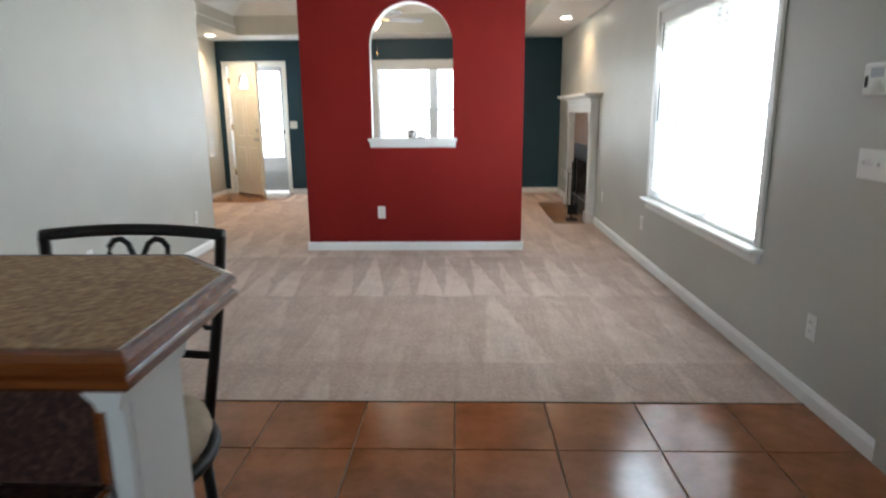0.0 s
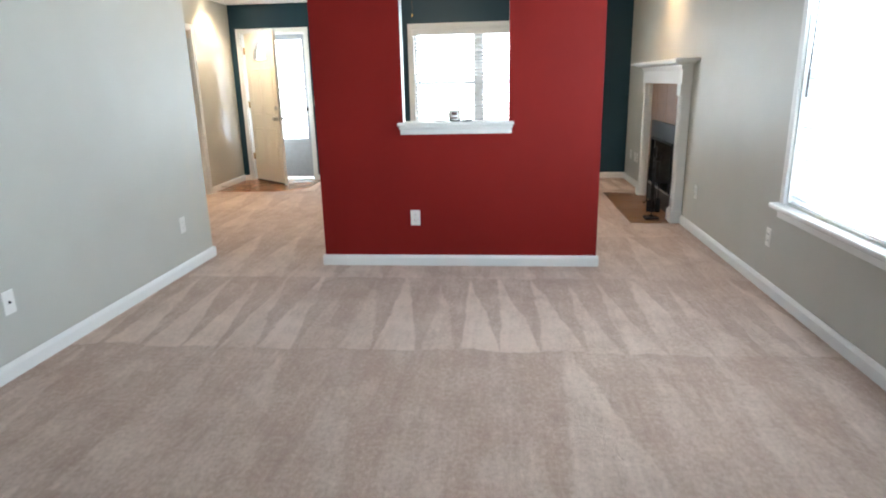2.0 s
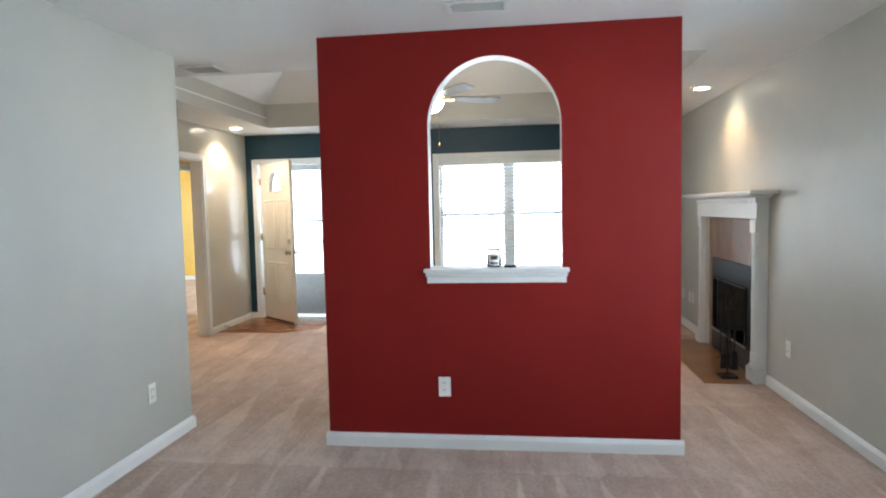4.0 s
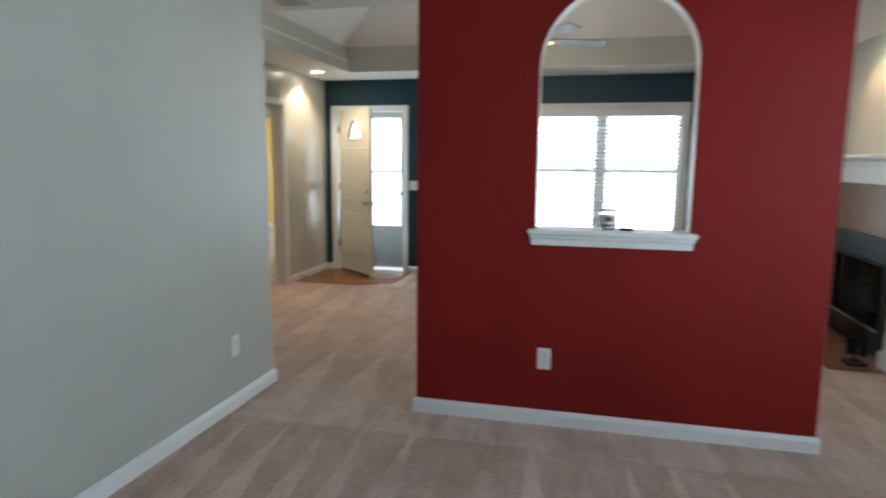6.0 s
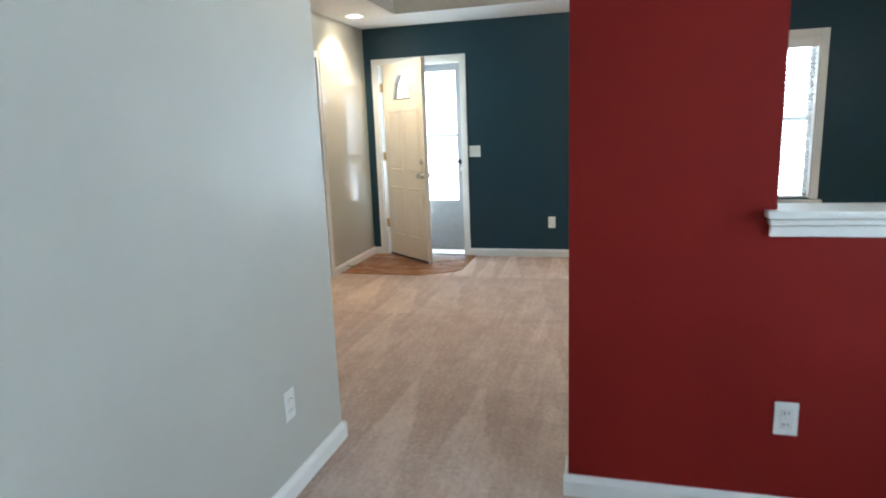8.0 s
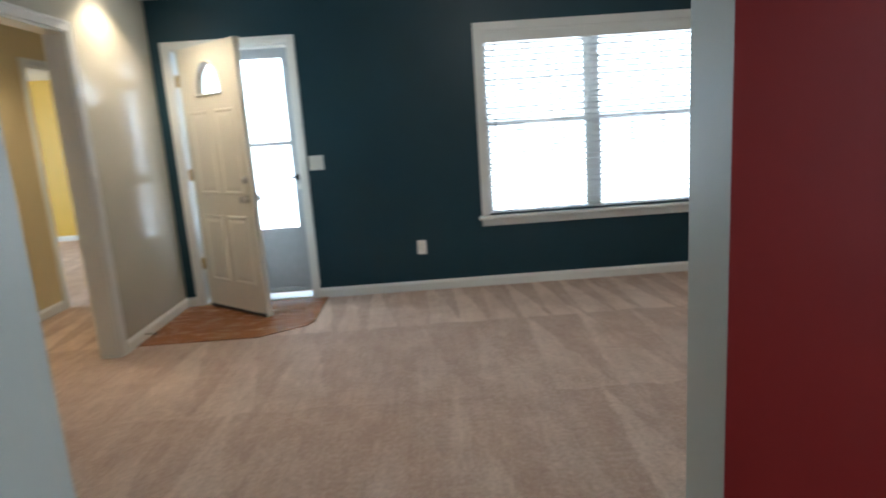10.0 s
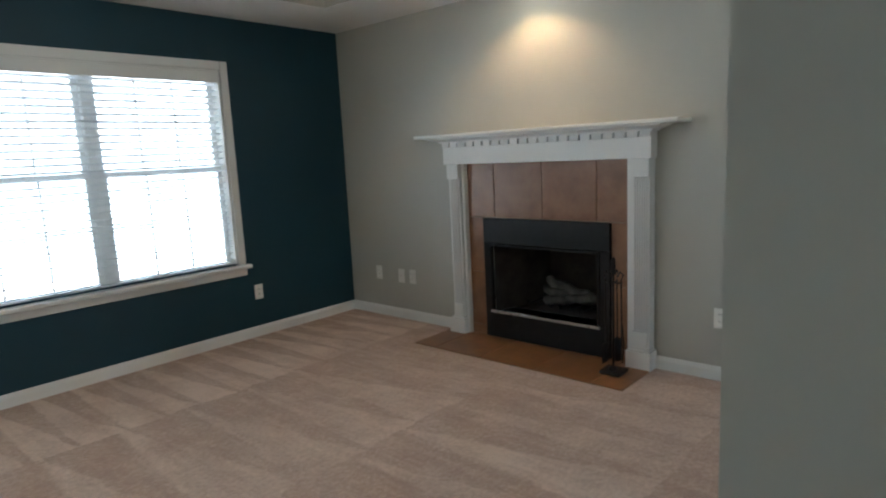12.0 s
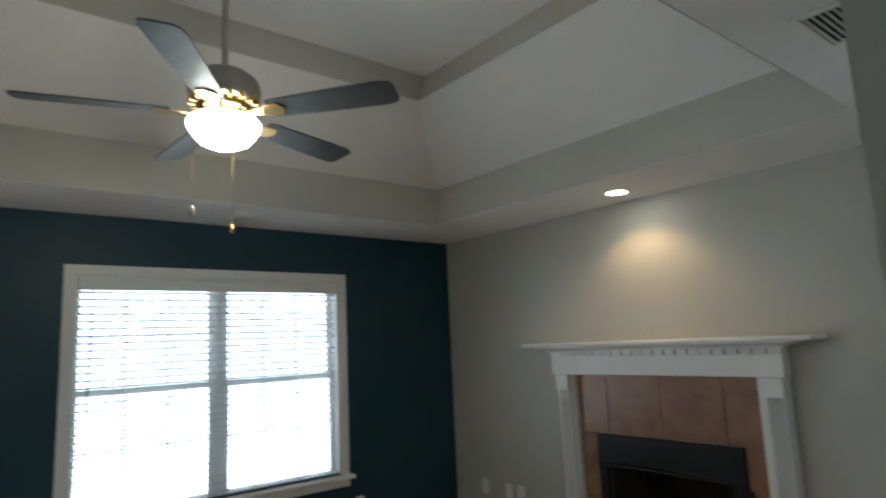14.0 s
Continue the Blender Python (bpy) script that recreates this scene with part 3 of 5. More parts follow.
def blind(m, hw, z0, z1, label, group):
    """Two-inch slatted blind, slats open, hung just inside the frame."""
    b = thing("window_blind", m, label, "blind", group)
    part("valance", bar(-hw + 0.017, hw - 0.017, -0.004, 0.01, z1 - 0.092, z1 - 0.016, bevel=0.004), TRIM, b)
    part("headrail", bar(-hw + 0.018, hw - 0.018, 0.011, 0.058, z1 - 0.062, z1 - 0.018), SLAT, b)
    n, top, bot = 30, z1 - 0.10, z0 + 0.042
    tilt = radians(-14)
    bm = bmesh.new()
    L = hw - 0.02
    cy, sy = math.cos(tilt), math.sin(tilt)
    prof = [(-0.024, -0.0012), (-0.012, 0.0012), (0.0, 0.002), (0.012, 0.0012), (0.024, -0.0012), (0.024, -0.0046), (0.0, -0.0014), (-0.024, -0.0046)]
    prof = [(0.034 + y * cy - z * sy, y * sy + z * cy) for y, z in prof]
    ends = [[bm.verts.new((x, y, z)) for y, z in prof] for x in (-L, L)]
    for i in range(len(prof)):
        j = (i + 1) % len(prof)
        bm.faces.new((ends[0][i], ends[0][j], ends[1][j], ends[1][i]))
    bm.faces.new(ends[0][::-1])
    bm.faces.new(ends[1])
    bmesh.ops.recalc_face_normals(bm, faces=bm.faces[:])
    first = part("slat", bm, SLAT, b)
    first.location.z = top
    for i in range(1, n):
        o = new("slat", first.data)
        o.parent = b
        o.location.z = top + (bot - top) * i / (n - 1)
    part("bottom_rail", bar(-L, L, 0.012, 0.056, z0 - 0.008, z0 + 0.012, bevel=0.004), SLAT, b)
    for x in (-L + 0.16, -0.28 * hw, 0.28 * hw, L - 0.16):
        for y in (0.0085, 0.0595):
            part("ladder_cord", tube([(x, y, z1 - 0.06), (x, y, z0 + 0.010)], 0.0009, 5), SLAT, b)
    part("tilt_wand", tube([(-hw + 0.10, -0.008, z1 - 0.09), (-hw + 0.085, -0.008, z1 - 0.82)], 0.0045, 6), SLOT, b, "slim dark tilt wand")
    return b


WL = pose(-0.35, YT, 0)
WD = pose(XR, 4.635, 0, 0, 0, -90)
window("window_1", WL, 0.89, 0.60, 2.03, "white twin double-hung window in the teal wall")
window("window_2", WD, 0.935, 0.60, 2.03, "white twin double-hung window in the dining wall")
blind(WL, 0.89, 0.60, 2.03, "white two-inch slatted blind lowered over the window", "window blinds")
blind(WD, 0.935, 0.60, 2.03, "white two-inch slatted blind lowered over the window", "window blinds")

d1 = thing("door_frame_1", pose(0, 0, 0), "white painted casing and jambs round the front door", "door frame", kind="structure")
casing(d1, 'x', YT, -1, DOOR_F[0], DOOR_F[1], DOOR_F[3])
lining(d1, 'x', YT + 0.001, YT + 0.159, DOOR_F[0], DOOR_F[1], DOOR_F[3])
part("threshold", bar(DOOR_F[0], DOOR_F[1], YT - 0.01, YT + 0.19, -0.04, 0.014, bevel=0.004), plain("threshold_metal", (0.62, 0.55, 0.42), 0.35, 0.7), d1, "worn metal threshold")
d2 = thing("door_frame_2", pose(0, 0, 0), "white painted casing round the hall doorway", "door frame", kind="structure")
casing(d2, 'y', XH, 1, HALL_D[0], HALL_D[1], HALL_D[3])
lining(d2, 'y', XH - 0.122, XH - 0.001, HALL_D[0], HALL_D[1], HALL_D[3])
casing(d2, 'y', XH - 0.12, -1, HALL_D[0], HALL_D[1], HALL_D[3])
d3 = thing("door_frame_3", pose(0, 0, 0), "white painted casing round the bedroom doorway", "door frame", kind="structure")
casing(d3, 'y', -4.93, 1, BED_D[0], BED_D[1], BED_D[3])
lining(d3, 'y', -5.076, -4.931, BED_D[0], BED_D[1], BED_D[3])


def front_door():
    """Cream panelled door with an arched light, standing half open."""
    d = thing("front_door", pose(-3.560, 10.426, 0, 0, 0, -40), "cream painted panelled front door with arched light, half open", "door")
    W, H0, H1, t = 0.76, 0.012, 2.025, 0.044
    cx, hw, sill, rise, spring = 0.38, 0.160, 1.665, 0.215, 1.69
    n = 20
    arch = [(cx - hw * math.cos(math.pi * i / n), spring + (rise) * math.sin(math.pi * i / n)) for i in range(n + 1)]
    bm = bmesh.new()

    def quad(y, pts, flip):
        vs = [bm.verts.new((x, y, z)) for x, z in pts]
        bm.faces.new(vs[::-1] if flip else vs)
    for y, flip in ((-t / 2, False), (t / 2, True)):
        L, R = cx - hw, cx + hw
        quad(y, [(0, H0), (L, H0), (L, H1), (0, H1)], flip)
        quad(y, [(R, H0), (W, H0), (W, H1), (R, H1)], flip)
        quad(y, [(L, H0), (R, H0), (R, sill), (L, sill)], flip)
        for a, b in zip(arch, arch[1:]):
            quad(y, [a, b, (b[0], H1), (a[0], H1)], flip)
        ring = [(cx - hw, sill)] + arch + [(cx + hw, sill)]
    for a, b in zip(ring, ring[1:] + ring[:1]):
        bm.faces.new([bm.verts.new(v) for v in ((a[0], -t / 2, a[1]), (b[0], -t / 2, b[1]), (b[0], t / 2, b[1]), (a[0], t / 2, a[1]))])
    for a, b in (((0, H0), (0, H1)), ((0, H1), (W, H1)), ((W, H1), (W, H0)), ((W, H0), (0, H0))):
        bm.faces.new([bm.verts.new(v) for v in ((a[0], -t / 2, a[1]), (b[0], -t / 2, b[1]), (b[0], t / 2, b[1]), (a[0], t / 2, a[1]))])
    bmesh.ops.remove_doubles(bm, verts=bm.verts[:], dist=1e-5)
    leaf = part("leaf", bm, DOOR, d)
    g = bmesh.new()
    vs = [g.verts.new((x, 0.0, z)) for x, z in ring]
    f = g.faces.new(vs)
    ex = bmesh.ops.extrude_face_region(g, geom=[f])
    bmesh.ops.translate(g, vec=(0, 0.005, 0), verts=[v for v in ex["geom"] if isinstance(v, bmesh.types.BMVert)])
    pn = part("arched_pane", g, GLASS, d, "clear arched glass light with thin bars")
    pn.visible_shadow = False
    for y in (-t / 2 - 0.006, t / 2 + 0.006):
        part("light_trim", tube([(x, y, z) for x, z in ring], 0.010, 6, True), DOOR, d)
    for a in (35, 65, 90, 115, 145):
        r = radians(a)
        part("light_bar", tube([(cx, 0.0025, sill + 0.02), (cx + hw * 0.97 * math.cos(r), 0.0025, spring + rise * 0.97 * math.sin(r))], 0.003, 5), BRASS, pn)
    for x0, x1 in ((0.092, 0.344), (0.416, 0.668)):
        for z0, z1 in ((0.93, 1.56), (0.24, 0.77)):
            for s in (-1, 1):
                b2 = bmesh.new()
                rings = []
                for inset, h in ((0, 0.0), (0.006, 0.007), (0.018, 0.008), (0.028, 0.0015), (0.055, 0.006)):
                    rings.append([b2.verts.new((x, s * (t / 2 + h), z)) for x, z in ((x0 + inset, z0 + inset), (x1 - inset, z0 + inset), (x1 - inset, z1 - inset), (x0 + inset, z1 - inset))])
                for p, q in zip(rings, rings[1:]):
                    for i in range(4):
                        b2.faces.new((p[i], p[(i + 1) % 4], q[(i + 1) % 4], q[i]))
                b2.faces.new(rings[-1])
                bmesh.ops.recalc_face_normals(b2, faces=b2.faces[:])
                part("raised_panel", b2, DOOR, leaf)
    for s in (-1, 1):
        turn = pose(0.700, s * t / 2, 0.90, 90 if s < 0 else -90)
        part("door_knob", lathe([(0.0, 0.062), (0.018, 0.062), (0.026, 0.052), (0.027, 0.043), (0.020, 0.034), (0.011, 0.028), (0.011, 0.010), (0.030, 0.007), (0.031, 0.0)], 20, turn), STEEL, d, "satin steel door knob")
        turn = pose(0.700, s * t / 2, 1.04, 90 if s < 0 else -90)
        part("deadbolt", lathe([(0.0, 0.024), (0.014, 0.023), (0.016, 0.012), (0.027, 0.010), (0.029, 0.0)], 20, turn), STEEL, d, "satin steel deadbolt")
    for z in (0.36, 1.08, 1.80):
        h = part("hinge", tube([(-0.004, -t / 2 - 0.004, z - 0.045), (-0.004, -t / 2 - 0.004, z + 0.045)], 0.007, 8), BRASS, d, "brass hinge")
        part("hinge_leaf", bar(-0.058, 0.0, -t / 2, -t / 2 + 0.004, z - 0.045, z + 0.045), BRASS, h)
    part("weather_sweep", bar(0.01, W - 0.01, -t / 2 - 0.003, -t / 2 - 0.0002, 0.013, 0.035), SLOT, d, "black rubber sweep")


front_door()


def storm_door():
    """Aluminium storm door with two glass lights over a solid kick panel."""
    d = thing("storm_door", pose(0, 0, 0), "grey aluminium storm door with two glass panes", "door")
    x0, x1, y0, y1 = -3.62, -2.745, 10.535, 10.562
    s = 0.068
    for a, b in ((x0, x0 + s), (x1 - s, x1)):
        part("stile", bar(a, b, y0, y1, 0.045, 2.016, bevel=0.003), STORM, d)
    for za, zb in ((1.94, 2.016), (1.262, 1.294), (0.545, 0.590), (0.045, 0.085)):
        part("rail", bar(x0 + s, x1 - s, y0 + 0.001, y1 - 0.001, za, zb, bevel=0.002), STORM, d)
    part("kick_panel", bar(x0 + s, x1 - s, y0 + 0.008, y1 - 0.008, 0.085, 0.545), STORM, d, "plain grey kick panel")
    for za, zb in ((0.590, 1.262), (1.294, 1.94)):
        pane("pane", (x0 + s, x1 - s, y0 + 0.012, y0 + 0.015, za, zb), d)
    part("latch", bar(x1 - 0.052, x1 - 0.018, y0 - 0.016, y0 - 0.0005, 0.975, 1.025, bevel=0.003), BLACK, d, "black latch lever")
    part("latch_lever", bar(x1 - 0.105, x1 - 0.030, y0 - 0.030, y0 - 0.017, 0.994, 1.008, bevel=0.003), BLACK, d)
    part("sticker", bar(x1 - 0.040, x1 - 0.012, y0 - 0.0015, y0 - 0.0003, 0.90, 0.945), PLATE, d, "small white sticker")
    part("closer", tube([(x0 + 0.08, y0 - 0.02, 1.985), (x0 + 0.42, y0 - 0.02, 1.985)], 0.014, 10), BLACK, d, "black pneumatic closer")


storm_door()

# Arched pass-through sill
sill = thing("pass_through_sill", pose(0, 0, 0), "white moulded sill board of the arched pass-through", "sill", kind="structure")
part("board", bar(-0.766, 0.058, YR - 0.045, RED_BACK + 0.045, 1.036, 1.060, bevel=0.006), TRIM, sill)
for y0, y1 in ((YR - 0.030, YR), (RED_BACK, RED_BACK + 0.030)):
    part("cove", bar(-0.757, 0.049, y0, y1, 1.012, 1.0358, bevel=0.008, seg=3), TRIM, sill)
for y0, y1 in ((YR - 0.016, YR), (RED_BACK, RED_BACK + 0.016)):
    part("apron", bar(-0.750, 0.042, y0, y1, 0.976, 1.0118, bevel=0.004), TRIM, sill)
part("core", bar(-0.729, 0.021, YR + 0.001, RED_BACK - 0.001, 0.986, 1.0355), TRIM, sill)

# ---- fireplace ----


def fireplace():
    fp = thing("fireplace", pose(0, 0, 0), "white mantel fireplace with terracotta tile and black firebox", "fireplace")
    y0, y1, yi0, yi1 = 7.634, 9.214, 7.795, 9.055
    xf = 1.560
    for a, b, inner in ((y0 + 0.012, y0 + 0.133, 1), (y1 - 0.146, y1 - 0.034, -1)):
        leg = part("pilaster", bar(xf + 0.018, XR - 0.0005, a + 0.004, b - 0.004, 0.13, 1.27, bevel=0.002), TRIM, fp)
        part("plinth", bar(xf - 0.012, XR - 0.0005, a - 0.012, b + 0.022, 0.0, 0.115, bevel=0.003), TRIM, leg)
        part("plinth_cap", bar(xf - 0.004, XR - 0.001, a - 0.002, b + 0.002, 0.1155, 0.135, bevel=0.006, seg=3), TRIM, leg)
        part("foot_block", bar(xf + 0.004, XR - 0.001, a + 0.012, b - 0.012, 0.1355, 0.235, bevel=0.003), TRIM, leg)
        part("cap_block", bar(xf - 0.002, XR - 0.001, a + 0.002, b - 0.002, 1.165, 1.2695, bevel=0.003), TRIM, leg)
        n = 6
        lo, hi = a + 0.018, b - 0.018
        for i in range(n):
            ya = lo + (hi - lo) * i / n
            yb = ya + (hi - lo) / n * 0.62
            part("flute", bar(xf + 0.006, xf + 0.0185, ya, yb, 0.237, 1.163, bevel=0.003), TRIM, leg)
        ya, yb = (b + 0.0005, b + 0.030) if inner > 0 else (a - 0.020, a - 0.0005)
        part("inner_strip", bar(1.598, XR - 0.001, ya, yb, 0.0, 1.27, bevel=0.003), TRIM, leg)
    part("frieze", bar(xf + 0.004, XR - 0.0005, y0 + 0.004, y1 - 0.004, 1.2705, 1.392, bevel=0.002), TRIM, fp)
    part("dentil_rail", bar(xf + 0.026, XR - 0.001, y0 + 0.006, y1 - 0.006, 1.3925, 1.424), TRIM, fp)
    n = 21
    for i in range(n):
        c = y0 + (y1 - y0) * (i + 0.5) / n
        w = (y1 - y0) / n * 0.42
        part("dentil", bar(xf - 0.006, xf + 0.0255, c - w, c + w, 1.394, 1.4235, bevel=0.0015, seg=1), TRIM, fp)
    # crown: a cove that sweeps out to the shelf, mitred at both ends
    steps = [(0.010, 1.4245), (0.010, 1.430), (0.018, 1.430), (0.018, 1.4345), (0.024, 1.4365), (0.040, 1.4405), (0.060, 1.446), (0.076, 1.4525), (0.076, 1.455), (0.084, 1.455), (0.084, 1.4602)]
    bm = bmesh.new()
    rows = [[bm.verts.new(v) for v in ((XR - 0.001, y0 - o, z), (xf - o, y0 - o, z), (xf - o, y1 + o, z), (XR - 0.001, y1 + o, z))] for o, z in steps]
    for p, q in zip(rows, rows[1:]):
        for i in range(3):
            bm.faces.new((p[i], q[i], q[i + 1], p[i + 1]))
    bm.faces.new(rows[0])
    bm.faces.new(rows[-1][::-1])
    bmesh.ops.recalc_face_normals(bm, faces=bm.faces[:])
    part("crown", bm, TRIM, fp)
    part("mantel_shelf", bar(1.448, XR - 0.0005, 7.442, 9.392, 1.4605, 1.4865, bevel=0.007, seg=3), TRIM, fp, "white mantel shelf with rounded edge")
    for dims in ((yi0, 7.98, 0.0, 1.2695), (8.86, yi1, 0.0, 1.2695), (7.9805, 8.8595, 0.72, 1.2695), (7.9805, 8.8595, 0.0, 0.185)):
        part("grout_bed", bar(1.651, XR - 0.0005, *dims), GROUT, fp)
    j = 0.003
    for a, b in ((yi0, 8.018), (8.018, 8.416), (8.416, 8.812), (8.812, yi1)):
        tile_piece("tile", fp, a + j / 2, b - j / 2, 0.884 + j / 2, 1.2695)
    for a, b in ((yi0, 7.921), (8.909, yi1)):
        for z0, z1 in ((0.0, 0.075), (0.078, 0.478), (0.481, 0.881)):
            tile_piece("tile", fp, a + j / 2, b - j / 2, z0, z1)
    # firebox
    fb = part("firebox_frame", bmesh.new(), BLACK, fp, "black metal firebox surround")
    a, b = 7.923, 8.907
    oa, ob_, oz0, oz1 = 8.002, 8.838, 0.20, 0.700
    for nm, dims in (("hood", (1.622, 1.6505, a, b, oz1, 0.880)), ("lower_panel", (1.622, 1.6505, a, b, 0.004, oz0)),
                     ("side_rail", (1.622, 1.6505, a, oa, oz0 + 0.0005, oz1 - 0.0005)), ("side_rail", (1.622, 1.6505, ob_, b, oz0 + 0.0005, oz1 - 0.0005))):
        part(nm, bar(*dims, bevel=0.004), BLACK, fb)
    for dims in ((1.610, 1.6215, oa - 0.012, ob_ + 0.012, oz1 - 0.02, oz1 - 0.002), (1.610, 1.6215, oa - 0.012, oa + 0.006, oz0 + 0.014, oz1 - 0.021), (1.610, 1.6215, ob_ - 0.006, ob_ + 0.012, oz0 + 0.014, oz1 - 0.021)):
        part("door_trim", bar(*dims, bevel=0.003), BLACK, fb)
    part("grate_strip", bar(1.606, 1.6215, oa - 0.012, ob_ + 0.012, oz0 - 0.006, oz0 + 0.012, bevel=0.002), STEEL, fb, "bright metal strip")
    bx = part("firebox", bmesh.new(), SOOT, fp)
    bm = bmesh.new()
    x1 = 2.15
    ins, top = 0.16, 0.78
    q = lambda *vs: bm.faces.new([bm.verts.new(v) for v in vs])
    xa = 1.652
    q((xa, oa, 0.19), (x1, oa + ins, 0.19), (x1, ob_ - ins, 0.19), (xa, ob_, 0.19))
    q((xa, oa, top), (xa, ob_, top), (x1, ob_ - ins, top), (x1, oa + ins, top))
    q((xa, oa, 0.19), (xa, oa, top), (x1, oa + ins, top), (x1, oa + ins, 0.19))
    q((xa, ob_, 0.19), (x1, ob_ - ins, 0.19), (x1, ob_ - ins, top), (xa, ob_, top))
    q((x1, oa + ins, 0.19), (x1, oa + ins, top), (x1, ob_ - ins, top), (x1, ob_ - ins, 0.19))
    bm.to_mesh(bx.data)
    bm.free()
    # grate and burnt logs
    for i in range(6):
        y = 8.22 + 0.088 * i
        part("grate_bar", tube([(1.80, y, 0.26), (1.82, y, 0.235), (2.02, y, 0.235), (2.04, y, 0.29)], 0.008, 6), IRON, fp)
    for yy, xx, zz, L, r, tilt in ((8.38, 2.00, 0.29, 0.24, 0.042, 6), (8.36, 1.90, 0.285, 0.20, 0.036, -9), (8.40, 1.95, 0.352, 0.17, 0.034, 16)):
        bm = tube([(xx + 0.02 * math.sin(k * 1.7), yy - L + 2 * L * k / 8, zz + (k - 4) * math.tan(radians(tilt)) * L / 4 + 0.008 * math.sin(k * 2.3)) for k in range(9)], r, 10)
        for v in bm.verts:
            v.co += noise.noise_vector(v.co * 14) * 0.012
        part("burnt_log", bm, ASH, fp, "ash-grey half-burnt log")
    return fp


def tile_piece(name, parent, a, b, z0, z1, x0=1.641, x1=1.652):
    bm = bar(x0, x1, a, b, z0, z1, bevel=0.0015, seg=1)
    c = Vector((0, (a + b) / 2, (z0 + z1) / 2))
    bmesh.ops.translate(bm, vec=-c, verts=bm.verts[:])
    ob = part(name, bm, FIRE_TILE, parent)
    ob.location = c
    return ob


fireplace()

hearth = thing("hearth", pose(0, 0, 0), "terracotta tile hearth set flush in the carpet", "hearth", kind="structure")
part("grout_bed", bar(1.19, XR + 0.02, 7.64, 9.238, -0.004, 0.003), GROUT, hearth)
for i, (a, b) in enumerate(((7.641, 7.834), (7.837, 8.237), (8.240, 8.640), (8.643, 9.043), (9.046, 9.237))):
    for u0, u1 in ((1.191, 1.590), (1.593, XR - 0.001)):
        bm = bar(-(u1 - u0) / 2, (u1 - u0) / 2, -(b - a) / 2, (b - a) / 2, 0.0, 0.006, bevel=0.0015, seg=1)
        t = part("tile", bm, HEARTH_TILE, hearth)
        t.location = ((u0 + u1) / 2, (a + b) / 2, 0.0025)


def fire_tools():
    s = thing("fireplace_tools", pose(1.415, 7.80, 0.0085), "black iron fireplace tool set standing on the hearth", "fire tools")
    part("base_plate", bar(-0.065, 0.065, -0.065, 0.065, 0.0, 0.022, bevel=0.006), IRON, s)
    part("base_boss", lathe([(0.03, 0.022), (0.026, 0.034), (0.012, 0.042)], 16), IRON, s)
    part("post", tube([(0, 0, 0.02), (0, 0, 0.70)], 0.007, 8), IRON, s)
    part("post_grip", lathe([(0.007, 0.60), (0.013, 0.61), (0.015, 0.65), (0.013, 0.69), (0.0, 0.705)], 14), IRON, s)
    part("crossbar", tube([(-0.055, 0, 0.55), (0.055, 0, 0.55)], 0.005, 6), IRON, s)
    part("crossbar", tube([(0, -0.055, 0.552), (0, 0.055, 0.552)], 0.005, 6), IRON, s)
    for x, y, kind in ((-0.05, 0, "poker"), (0.05, 0, "brush"), (0, 0.05, "shovel"), (0, -0.05, "tongs")):
        tool = part(kind, tube([(x, y, 0.57 if kind != "brush" else 0.56), (x * 1.05, y * 1.05, 0.17)], 0.0045, 6), IRON, s)
        part("hook", tube([(x, y, 0.57), (x * 1.25, y * 1.25, 0.60), (x * 0.9, y * 0.9, 0.62), (x * 0.6, y * 0.6, 0.59)], 0.004, 6), IRON, tool)
        if kind == "brush":
            part("bristles", lathe([(0.004, 0.21), (0.022, 0.195), (0.027, 0.13), (0.030, 0.065), (0.0, 0.06)], 14, pose(x * 1.05, 0, 0)), BLACK, tool)
        elif kind == "shovel":
            part("pan", bar(x - 0.038, x + 0.038, y * 1.05 - 0.003, y * 1.05 + 0.003, 0.055, 0.175, bevel=0.0025), IRON, tool)
        elif kind == "poker":
            part("prong", tube([(x * 1.05, y, 0.19), (x * 1.5, y, 0.15), (x * 1.7, y, 0.17)], 0.004, 6), IRON, tool)
        else:
            part("jaw", tube([(x + 0.008, y * 1.05, 0.30), (x + 0.022, y * 1.1, 0.18), (x + 0.004, y * 1.1, 0.07)], 0.004, 6), IRON, tool)


fire_tools()

# ---- ceiling fixtures ----
BLADE = plain("dark_fan_blade", (0.040, 0.046, 0.050), 0.40, vary=0.15, scale=9)
PEWTER = plain("antique_pewter", (0.42, 0.39, 0.35), 0.30, 0.9)


